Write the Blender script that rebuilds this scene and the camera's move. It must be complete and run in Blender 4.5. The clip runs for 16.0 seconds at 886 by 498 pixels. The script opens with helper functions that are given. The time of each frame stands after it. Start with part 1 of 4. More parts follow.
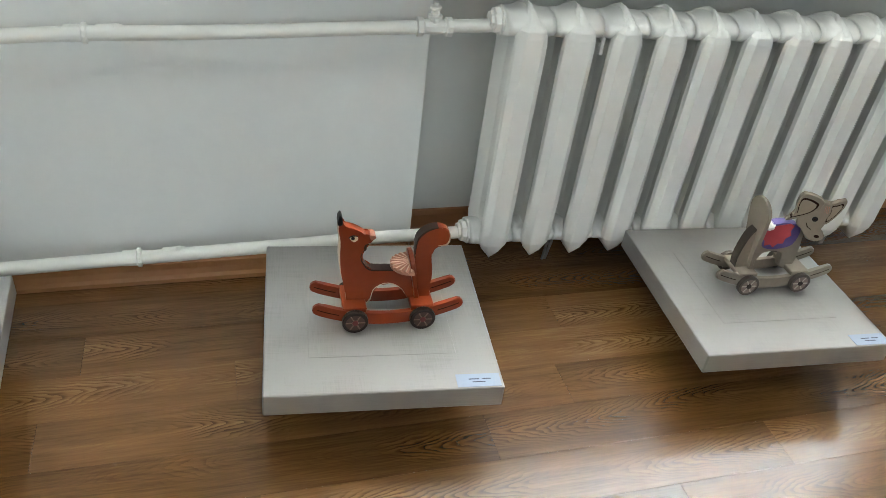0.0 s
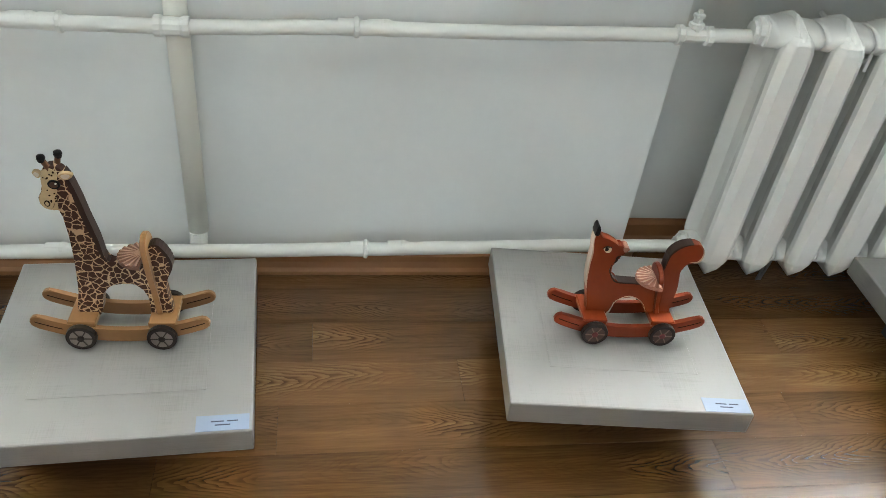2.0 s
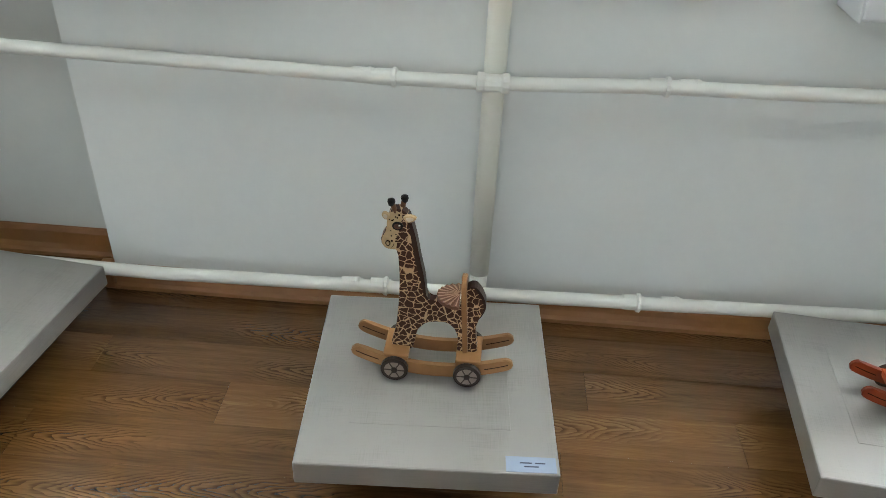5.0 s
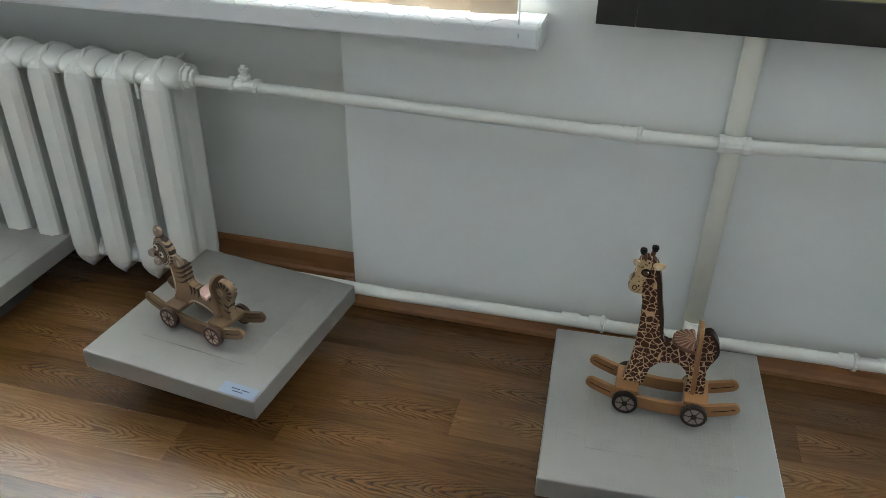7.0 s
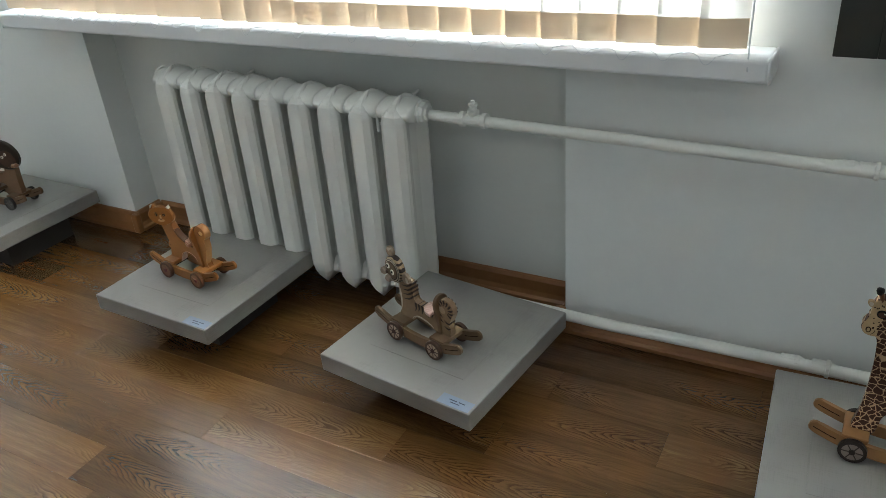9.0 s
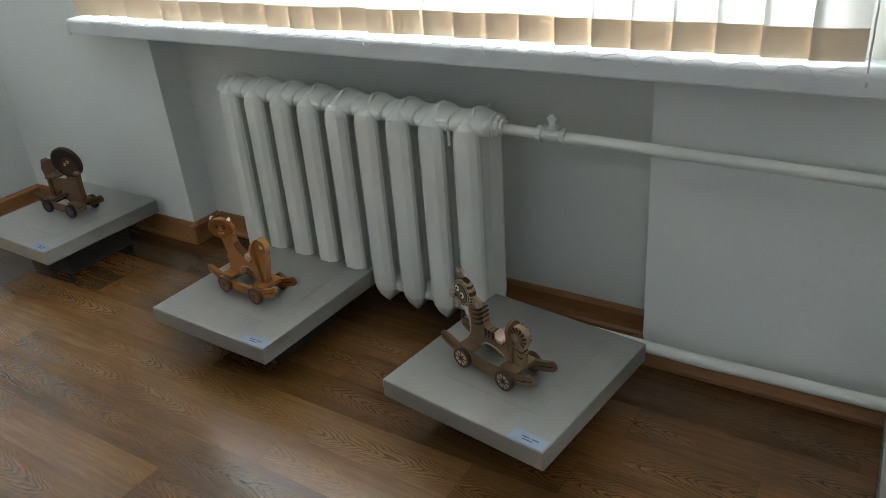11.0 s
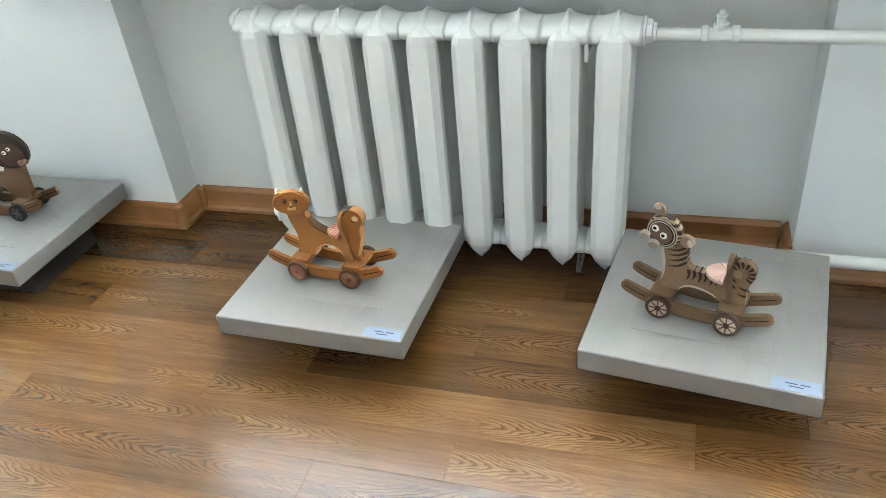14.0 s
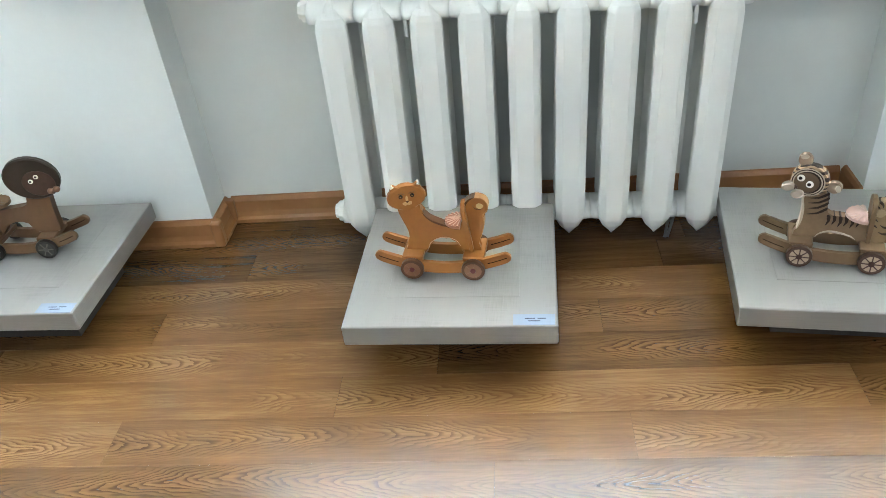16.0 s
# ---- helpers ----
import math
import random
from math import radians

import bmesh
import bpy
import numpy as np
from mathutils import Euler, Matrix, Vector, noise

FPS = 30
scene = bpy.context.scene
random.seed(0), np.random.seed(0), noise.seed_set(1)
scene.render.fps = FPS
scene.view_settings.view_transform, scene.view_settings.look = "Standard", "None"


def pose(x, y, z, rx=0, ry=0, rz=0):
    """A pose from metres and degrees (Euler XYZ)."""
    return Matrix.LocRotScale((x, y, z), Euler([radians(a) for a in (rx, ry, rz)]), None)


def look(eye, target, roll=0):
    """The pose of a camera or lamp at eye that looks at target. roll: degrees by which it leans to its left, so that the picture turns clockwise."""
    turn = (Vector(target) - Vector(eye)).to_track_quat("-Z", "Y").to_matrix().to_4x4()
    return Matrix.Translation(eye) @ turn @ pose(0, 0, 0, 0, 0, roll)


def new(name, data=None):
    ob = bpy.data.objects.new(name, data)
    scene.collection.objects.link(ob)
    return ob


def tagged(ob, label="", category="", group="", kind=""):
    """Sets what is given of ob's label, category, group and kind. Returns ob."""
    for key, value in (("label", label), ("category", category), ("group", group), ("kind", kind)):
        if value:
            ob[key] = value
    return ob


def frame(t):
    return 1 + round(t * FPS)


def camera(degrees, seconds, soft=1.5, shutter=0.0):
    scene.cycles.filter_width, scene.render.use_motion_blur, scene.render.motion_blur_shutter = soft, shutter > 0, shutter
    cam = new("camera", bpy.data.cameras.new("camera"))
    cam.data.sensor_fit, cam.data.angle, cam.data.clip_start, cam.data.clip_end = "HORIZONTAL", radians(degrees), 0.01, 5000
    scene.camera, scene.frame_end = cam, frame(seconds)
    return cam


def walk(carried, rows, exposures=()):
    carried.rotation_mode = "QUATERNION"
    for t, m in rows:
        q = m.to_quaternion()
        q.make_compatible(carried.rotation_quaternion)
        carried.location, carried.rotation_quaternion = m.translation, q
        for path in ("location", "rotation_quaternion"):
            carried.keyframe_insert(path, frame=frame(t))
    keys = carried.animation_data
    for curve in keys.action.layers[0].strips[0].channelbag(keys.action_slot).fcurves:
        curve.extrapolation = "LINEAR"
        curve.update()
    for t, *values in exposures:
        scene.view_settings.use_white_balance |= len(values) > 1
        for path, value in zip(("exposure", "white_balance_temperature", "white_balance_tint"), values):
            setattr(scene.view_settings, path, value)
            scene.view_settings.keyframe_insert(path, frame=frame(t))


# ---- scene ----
cam = camera(59.1, 16.0, soft=0.8)
PATH = [
    (0, (0.381, 0.286, 1.13), (0.923, 1.823, -0.029), 7.6),
    (0.5, (0.293, 0.335, 1.126), (0.737, 1.889, -0.052), 6.1),
    (1, (0.235, 0.352, 1.122), (0.607, 1.92, -0.063), 5.5),
    (1.5, (0.177, 0.361, 1.117), (0.543, 1.922, -0.078), 6.5),
    (2, (0.11, 0.372, 1.107), (0.432, 1.943, -0.088), 7.3),
    (2.5, (0.069, 0.384, 1.101), (0.327, 1.961, -0.102), 6.9),
    (3, (0.041, 0.386, 1.099), (0.269, 1.979, -0.088), 6.6),
    (3.5, (0.006, 0.387, 1.094), (0.199, 1.984, -0.095), 6.0),
    (4, (-0.051, 0.389, 1.097), (0.066, 2.007, -0.073), 4.9),
    (4.5, (-0.095, 0.374, 1.1), (-0.099, 2.015, -0.043), 3.4),
    (5, (-0.147, 0.358, 1.114), (-0.219, 2.008, -0.013), 2.9),
    (5.2, (-0.169, 0.348, 1.121), (-0.291, 1.999, -0.002), 2.4),
    (7.5, (-0.346, 0.186, 1.22), (-0.9, 1.795, 0.17), -1.4),
    (8, (-0.336, 0.17, 1.226), (-1.074, 1.725, 0.209), -4.5),
    (8.5, (-0.325, 0.14, 1.197), (-1.16, 1.681, 0.234), -4.9),
    (9, (-0.348, 0.131, 1.226), (-1.238, 1.632, 0.248), -5.0),
    (11.3, (-0.496, 0.223, 1.187), (-1.5, 1.683, 0.26), -5.2),
    (11.5, (-0.55, 0.245, 1.188), (-1.538, 1.715, 0.259), -4.9),
    (12, (-0.662, 0.252, 1.183), (-1.57, 1.756, 0.228), -3.2),
    (12.5, (-0.805, 0.223, 1.169), (-1.582, 1.791, 0.201), -1.9),
    (13, (-0.954, 0.155, 1.151), (-1.572, 1.74, 0.1), -4.3),
    (13.5, (-1.066, 0.148, 1.128), (-1.609, 1.742, 0.048), -4.8),
    (14, (-1.221, 0.16, 1.126), (-1.772, 1.725, 0.009), -6.5),
    (14.5, (-1.334, 0.164, 1.12), (-1.776, 1.753, -0.011), -5.5),
    (15, (-1.479, 0.139, 1.13), (-1.755, 1.757, -0.013), -4.5),
    (15.5, (-1.616, 0.101, 1.126), (-1.825, 1.719, -0.032), -6.3),
    (16, (-1.761, 0.111, 1.124), (-1.964, 1.727, -0.036), -6.6),
]
EXPOSURES = [(0, 0.27, 6900, 12), (0.5, 0.35, 6900, 12), (1.0, 0.53, 6900, 12), (1.5, 0.53, 6900, 12), (2.0, 0.29, 6900, 12), (2.5, 0.23, 6900, 12), (3.0, 0.16, 6900, 12), (3.5, 0.13, 6900, 12), (5.2, 0.07, 6850, 12), (7.3, -0.5, 6650, 11), (8.0, -0.62, 6650, 11), (9.2, -0.72, 6750, 11), (11.5, -1.0, 6750, 11), (12.0, -0.7, 6780, 11), (12.5, -0.68, 6780, 11), (13.0, -0.34, 6750, 12), (13.5, 0.11, 6590, 12), (13.9, 0.5, 6490, 11), (14.5, 0.59, 6490, 11), (15.0, 0.38, 6520, 12), (15.5, 0.57, 6460, 10), (16, 0.63, 6440, 10)]
walk(cam, [(t, look(eye, target, roll)) for t, eye, target, roll in PATH], EXPOSURES)
WINDOW_POWER, SOUTH_FILL_POWER, CEILING_FILL_POWER = 900.0, 12.0, 6.4

# ---- world and large lights ----
world = bpy.data.worlds.new("sky")
scene.world = world
world.use_nodes = True
wn = world.node_tree
sky = wn.nodes.new("ShaderNodeTexSky")
sky.sky_type, sky.sun_disc = "NISHITA", False
sky.sun_elevation, sky.sun_rotation = radians(40), radians(20)
wn.links.new(sky.outputs[0], wn.nodes["Background"].inputs[0])
wn.nodes["Background"].inputs[1].default_value = 0.12


def area_lamp(name, x, y, z, w, h, power, colour, target):
    d = bpy.data.lights.new(name, "AREA")
    d.shape, d.size, d.size_y, d.energy, d.color = "RECTANGLE", w, h, power, colour
    ob = new(name, d)
    ob.matrix_world = look((x, y, z), target)
    return ob


# ---- materials ----
MATS = {}


def mat(name, colour, rough=0.6, metal=0.0, scale=40.0, vary=0.06, bump=0.0, bump_scale=200.0, coat=0.0, stain=0.0, stain_scale=3.0, per_object=0.0, spec=0.5):
    """A plain surface with fine grain, broad stains and a little relief."""
    if name in MATS:
        return MATS[name]
    m = bpy.data.materials.new(name)
    m.use_nodes = True
    nt = m.node_tree
    b = nt.nodes["Principled BSDF"]
    b.inputs["Roughness"].default_value, b.inputs["Metallic"].default_value = rough, metal
    b.inputs["Coat Weight"].default_value, b.inputs["Specular IOR Level"].default_value = coat, spec
    co = nt.nodes.new("ShaderNodeTexCoord")
    fine = nt.nodes.new("ShaderNodeTexNoise")
    fine.inputs["Scale"].default_value, fine.inputs["Detail"].default_value = scale, 4
    nt.links.new(co.outputs["Object"], fine.inputs["Vector"])
    broad = nt.nodes.new("ShaderNodeTexNoise")
    broad.inputs["Scale"].default_value, broad.inputs["Detail"].default_value = stain_scale, 5
    nt.links.new(co.outputs["Object"], broad.inputs["Vector"])
    hsv = nt.nodes.new("ShaderNodeHueSaturation")
    hsv.inputs["Color"].default_value = (*colour, 1)
    m1 = nt.nodes.new("ShaderNodeMath")
    m1.operation = "MULTIPLY_ADD"
    m1.inputs[1].default_value, m1.inputs[2].default_value = 2 * vary, 1 - vary
    nt.links.new(fine.outputs["Fac"], m1.inputs[0])
    m2 = nt.nodes.new("ShaderNodeMath")
    m2.operation = "MULTIPLY_ADD"
    m2.inputs[1].default_value = 2 * stain
    nt.links.new(broad.outputs["Fac"], m2.inputs[0])
    sub = nt.nodes.new("ShaderNodeMath")
    sub.operation = "SUBTRACT"
    nt.links.new(m1.outputs[0], sub.inputs[0])
    sub.inputs[1].default_value = stain
    nt.links.new(sub.outputs[0], m2.inputs[2])
    last = m2
    if per_object:
        oi = nt.nodes.new("ShaderNodeObjectInfo")
        m3 = nt.nodes.new("ShaderNodeMath")
        m3.operation = "MULTIPLY_ADD"
        m3.inputs[1].default_value = per_object
        nt.links.new(oi.outputs["Random"], m3.inputs[0])
        nt.links.new(m2.outputs[0], m3.inputs[2])
        last = m3
    nt.links.new(last.outputs[0], hsv.inputs["Value"])
    nt.links.new(hsv.outputs[0], b.inputs["Base Color"])
    if bump:
        bn = nt.nodes.new("ShaderNodeTexNoise")
        bn.inputs["Scale"].default_value, bn.inputs["Detail"].default_value = bump_scale, 3
        nt.links.new(co.outputs["Object"], bn.inputs["Vector"])
        bu = nt.nodes.new("ShaderNodeBump")
        bu.inputs["Strength"].default_value, bu.inputs["Distance"].default_value = bump, 0.002
        nt.links.new(bn.outputs["Fac"], bu.inputs["Height"])
        nt.links.new(bu.outputs[0], b.inputs["Normal"])
    MATS[name] = m
    return m


def ramp(nt, stops):
    r = nt.nodes.new("ShaderNodeValToRGB")
    els = r.color_ramp.elements
    while len(els) < len(stops):
        els.new(0.5)
    for e, (p, c) in zip(els, stops):
        e.position, e.color = p, (*c, 1)
    return r


def wood_floor():
    """Brown oak-look boards: fine long grain, a chain of cathedral arches along the middle, and a tone for each board."""
    m = bpy.data.materials.new("oak_vinyl_plank")
    m.use_nodes = True
    nt = m.node_tree
    b = nt.nodes["Principled BSDF"]

    def calc(op, *args):
        n = nt.nodes.new("ShaderNodeMath")
        n.operation = op
        for i, v in enumerate(args):
            if isinstance(v, (int, float)):
                n.inputs[i].default_value = v
            else:
                nt.links.new(v, n.inputs[i])
        return n.outputs[0]

    def clouds(vector, scale, detail, distortion=0.0):
        mp = nt.nodes.new("ShaderNodeMapping")
        mp.inputs["Scale"].default_value = scale
        nt.links.new(vector, mp.inputs["Vector"])
        n = nt.nodes.new("ShaderNodeTexNoise")
        n.inputs["Scale"].default_value, n.inputs["Detail"].default_value, n.inputs["Distortion"].default_value = 1.0, detail, distortion
        nt.links.new(mp.outputs[0], n.inputs["Vector"])
        return n.outputs["Fac"]

    def soft_step(v, lo, hi, to_lo, to_hi):
        n = nt.nodes.new("ShaderNodeMapRange")
        n.interpolation_type = "SMOOTHSTEP"
        for key, val in (("From Min", lo), ("From Max", hi), ("To Min", to_lo), ("To Max", to_hi)):
            n.inputs[key].default_value = val
        nt.links.new(v, n.inputs["Value"])
        return n.outputs[0]

    co = nt.nodes.new("ShaderNodeTexCoord")
    rnd = nt.nodes.new("ShaderNodeObjectInfo").outputs["Random"]
    sep = nt.nodes.new("ShaderNodeSeparateXYZ")
    nt.links.new(co.outputs["Object"], sep.inputs[0])
    shift = nt.nodes.new("ShaderNodeCombineXYZ")
    for i, k in enumerate((17.0, 29.0, 7.0)):
        nt.links.new(calc("MULTIPLY", rnd, k), shift.inputs[i])
    add = nt.nodes.new("ShaderNodeVectorMath")
    add.operation = "ADD"
    nt.links.new(co.outputs["Object"], add.inputs[0])
    nt.links.new(shift.outputs[0], add.inputs[1])
    v = add.outputs[0]
    # arches: nested chevrons about a wandering middle line
    wander = clouds(v, (1.7, 0.0, 1.0), 1.0)
    dy = calc("SUBTRACT", sep.outputs[1], calc("MULTIPLY_ADD", wander, 0.11, 0.0))
    dist = calc("SQRT", calc("ADD", calc("MULTIPLY", dy, dy), 0.000014))
    wob = clouds(v, (11.0, 34.0, 1.0), 3.0)
    along = calc("MULTIPLY", sep.outputs[0], calc("MULTIPLY_ADD", calc("GREATER_THAN", rnd, 0.5), 64.0, -32.0))
    phase = calc("ADD", calc("MULTIPLY_ADD", dist, 135.0, along), calc("MULTIPLY", wob, 4.2))
    line = soft_step(calc("FRACT", phase), 0.0, 0.60, -1.0, 0.55)
    band = soft_step(dist, 0.010, 0.046, 1.0, 0.10)
    patchy = soft_step(clouds(v, (3.6, 3.0, 1.0), 1.0), 0.38, 0.58, 0.10, 1.0)
    figure = calc("MULTIPLY", calc("MULTIPLY", line, band), calc("MULTIPLY", patchy, 0.17))
    grain = clouds(v, (4.5, 95.0, 1.0), 4.0)
    pores = clouds(v, (5.0, 160.0, 1.0), 3.0)
    cloud = clouds(v, (3.0, 8.0, 1.0), 3.0)
    fleck = soft_step(clouds(v, (16.0, 330.0, 1.0), 2.0), 0.30, 0.70, -0.035, 0.035)
    tone = calc("ADD", calc("MULTIPLY_ADD", grain, 0.24, figure), fleck)
    tone = calc("MULTIPLY_ADD", cloud, 0.32, tone)
    tone = calc("MULTIPLY_ADD", rnd, 0.24, calc("ADD", tone, 0.02))
    r = ramp(nt, [(0.04, (0.0175, 0.0066, 0.0020)), (0.26, (0.0600, 0.0245, 0.0076)), (0.50, (0.1300, 0.0600, 0.0208)), (0.76, (0.2520, 0.1360, 0.0545))])
    nt.links.new(tone, r.inputs[0])
    nt.links.new(r.outputs[0], b.inputs["Base Color"])
    b.inputs["Specular IOR Level"].default_value, b.inputs["Coat Weight"].default_value, b.inputs["Coat Roughness"].default_value = 0.45, 0.27, 0.11
    nt.links.new(soft_step(pores, 0.2, 0.8, 0.17, 0.27), b.inputs["Roughness"])
    bu = nt.nodes.new("ShaderNodeBump")
    bu.inputs["Strength"].default_value, bu.inputs["Distance"].default_value = 0.09, 0.0006
    nt.links.new(pores, bu.inputs["Height"])
    nt.links.new(bu.outputs[0], b.inputs["Normal"])
    return m


def linen():
    """Grey-beige canvas with a visible weave and faint stains."""
    m = bpy.data.materials.new("linen_canvas")
    m.use_nodes = True
    nt = m.node_tree
    b = nt.nodes["Principled BSDF"]
    b.inputs["Roughness"].default_value, b.inputs["Specular IOR Level"].default_value = 0.45, 0.5
    b.inputs["Coat Weight"].default_value, b.inputs["Coat Roughness"].default_value = 0.75, 0.32
    b.inputs["Coat IOR"].default_value = 1.85
    co = nt.nodes.new("ShaderNodeTexCoord")
    outs = []
    for sc in ((16.0, 560.0, 560.0), (560.0, 24.0, 560.0)):
        mp = nt.nodes.new("ShaderNodeMapping")
        mp.inputs["Scale"].default_value = sc
        nt.links.new(co.outputs["Object"], mp.inputs["Vector"])
        n = nt.nodes.new("ShaderNodeTexNoise")
        n.inputs["Scale"].default_value, n.inputs["Detail"].default_value = 1.0, 2.0
        nt.links.new(mp.outputs[0], n.inputs["Vector"])
        outs.append(n)
    s = nt.nodes.new("ShaderNodeMath")
    s.operation = "ADD"
    nt.links.new(outs[0].outputs["Fac"], s.inputs[0])
    nt.links.new(outs[1].outputs["Fac"], s.inputs[1])
    br = nt.nodes.new("ShaderNodeTexNoise")
    br.inputs["Scale"].default_value, br.inputs["Detail"].default_value = 11.0, 5.0
    nt.links.new(co.outputs["Object"], br.inputs["Vector"])
    s2 = nt.nodes.new("ShaderNodeMath")
    s2.operation = "MULTIPLY_ADD"
    s2.inputs[1].default_value = 1.70
    nt.links.new(br.outputs["Fac"], s2.inputs[0])
    nt.links.new(s.outputs[0], s2.inputs[2])
    r = ramp(nt, [(0.46, (0.126, 0.118, 0.109)), (1.16, (0.218, 0.206, 0.194))])
    sc = nt.nodes.new("ShaderNodeMath")
    sc.operation = "MULTIPLY"
    sc.inputs[1].default_value = 0.54
    nt.links.new(s2.outputs[0], sc.inputs[0])
    nt.links.new(sc.outputs[0], r.inputs[0])
    nt.links.new(r.outputs[0], b.inputs["Base Color"])
    bu = nt.nodes.new("ShaderNodeBump")
    bu.inputs["Strength"].default_value, bu.inputs["Distance"].default_value = 0.10, 0.0006
    nt.links.new(s.outputs[0], bu.inputs["Height"])
    nt.links.new(bu.outputs[0], b.inputs["Normal"])
    return m


def giraffe_coat():
    m = bpy.data.materials.new("giraffe_patches")
    m.use_nodes = True
    nt = m.node_tree
    b = nt.nodes["Principled BSDF"]
    b.inputs["Roughness"].default_value, b.inputs["Specular IOR Level"].default_value = 0.45, 0.28
    co = nt.nodes.new("ShaderNodeTexCoord")
    mp = nt.nodes.new("ShaderNodeMapping")
    mp.inputs["Scale"].default_value = (1, 0.2, 1)
    nt.links.new(co.outputs["Object"], mp.inputs["Vector"])
    warp = nt.nodes.new("ShaderNodeTexNoise")
    warp.inputs["Scale"].default_value = 130.0
    nt.links.new(mp.outputs[0], warp.inputs["Vector"])
    mix = nt.nodes.new("ShaderNodeVectorMath")
    mix.operation = "MULTIPLY_ADD"
    mix.inputs[1].default_value = (0.007, 0.0, 0.007)
    nt.links.new(warp.outputs["Color"], mix.inputs[0])
    nt.links.new(mp.outputs[0], mix.inputs[2])
    v = nt.nodes.new("ShaderNodeTexVoronoi")
    v.feature = "DISTANCE_TO_EDGE"
    v.inputs["Scale"].default_value = 88.0
    nt.links.new(mix.outputs[0], v.inputs["Vector"])
    r = ramp(nt, [(0.042, (0.48, 0.315, 0.190)), (0.074, (0.046, 0.0120, 0.0050))])
    nt.links.new(v.outputs["Distance"], r.inputs[0])
    nt.links.new(r.outputs[0], b.inputs["Base Color"])
    return m


def striped(name, light, dark, scale, distort, lo, hi, tilt):
    """Painted stripes, uneven in width."""
    m = bpy.data.materials.new(name)
    m.use_nodes = True
    nt = m.node_tree
    b = nt.nodes["Principled BSDF"]
    b.inputs["Roughness"].default_value = 0.5
    co = nt.nodes.new("ShaderNodeTexCoord")
    mp = nt.nodes.new("ShaderNodeMapping")
    mp.inputs["Rotation"].default_value = (0, radians(tilt), 0)
    nt.links.new(co.outputs["Object"], mp.inputs["Vector"])
    w = nt.nodes.new("ShaderNodeTexWave")
    w.bands_direction = "Z"
    w.inputs["Scale"].default_value, w.inputs["Distortion"].default_value, w.inputs["Detail Scale"].default_value = scale, distort, 1.6
    nt.links.new(mp.outputs[0], w.inputs["Vector"])
    r = ramp(nt, [(lo, dark), (hi, light)])
    nt.links.new(w.outputs["Fac"], r.inputs[0])
    nt.links.new(r.outputs[0], b.inputs["Base Color"])
    return m


def blind_fabric(name, colour, through_light):
    m = bpy.data.materials.new(name)
    m.use_nodes = True
    nt = m.node_tree
    out = nt.nodes["Material Output"]
    b = nt.nodes["Principled BSDF"]
    b.inputs["Base Color"].default_value = (*colour, 1)
    b.inputs["Roughness"].default_value = 0.8
    tr = nt.nodes.new("ShaderNodeBsdfTranslucent")
    tr.inputs["Color"].default_value = (*colour, 1)
    co = nt.nodes.new("ShaderNodeTexCoord")
    n = nt.nodes.new("ShaderNodeTexNoise")
    n.inputs["Scale"].default_value = 500
    nt.links.new(co.outputs["Object"], n.inputs["Vector"])
    bu = nt.nodes.new("ShaderNodeBump")
    bu.inputs["Strength"].default_value, bu.inputs["Distance"].default_value = 0.2, 0.0005
    nt.links.new(n.outputs["Fac"], bu.inputs["Height"])
    nt.links.new(bu.outputs[0], b.inputs["Normal"])
    mx = nt.nodes.new("ShaderNodeMixShader")
    mx.inputs[0].default_value = through_light
    nt.links.new(b.outputs[0], mx.inputs[1])
    nt.links.new(tr.outputs[0], mx.inputs[2])
    nt.links.new(mx.outputs[0], out.inputs["Surface"])
    return m


def glass_mat():
    m = bpy.data.materials.new("window_glass")
    m.use_nodes = True
    b = m.node_tree.nodes["Principled BSDF"]
    b.inputs["Transmission Weight"].default_value, b.inputs["Roughness"].default_value, b.inputs["IOR"].default_value = 1.0, 0.0, 1.45
    return m


WALL = mat("white_wall_paint", (0.787, 0.810, 0.793), 0.75, scale=60, vary=0.02, bump=0.12, bump_scale=90, stain=0.035, stain_scale=2.0)
NICHE = mat("niche_wallpaper", (0.702, 0.710, 0.672), 0.75, scale=60, vary=0.02, bump=0.6, bump_scale=13, stain=0.05, stain_scale=2.5)
CEIL = mat("ceiling_paint", (0.85, 0.85, 0.84), 0.85, vary=0.02)
ENAMEL = mat("radiator_enamel", (0.80, 0.80, 0.765), 0.32, scale=25, vary=0.02, bump=0.35, bump_scale=55, stain=0.03, stain_scale=9, coat=0.2)
PIPE = mat("pipe_enamel", (0.80, 0.80, 0.76), 0.35, scale=30, vary=0.02, bump=0.3, bump_scale=60, stain=0.04, stain_scale=8)
CREAM = mat("cream_pipe_paint", (0.79, 0.785, 0.705), 0.45, scale=30, vary=0.03, bump=0.2, bump_scale=60, stain=0.05, stain_scale=6)
PVC = mat("white_pvc", (0.80, 0.82, 0.84), 0.35, vary=0.01, stain=0.02)
SKIRT = mat("brown_skirting", (0.275, 0.120, 0.042), 0.34, scale=18, vary=0.12, stain=0.12, stain_scale=12)
FLOOR = wood_floor()
SUBFLOOR = mat("dark_underlay", (0.05, 0.03, 0.018), 0.8)
LINEN = linen()
# Plinth colour set near black to hold the deep shade under the boards.
BASE = mat("shade_dark_plinth", (0.035, 0.027, 0.022), 0.7, vary=0.1)
# White card with the window's blue reflection mixed into its colour.
CARD = mat("blue_reflection_card", (0.235, 0.290, 0.395), 0.5, vary=0.01)
INK = mat("grey_print", (0.045, 0.052, 0.085), 0.7)
FABRIC = blind_fabric("beige_blind_fabric", (0.80, 0.79, 0.765), 0.46)
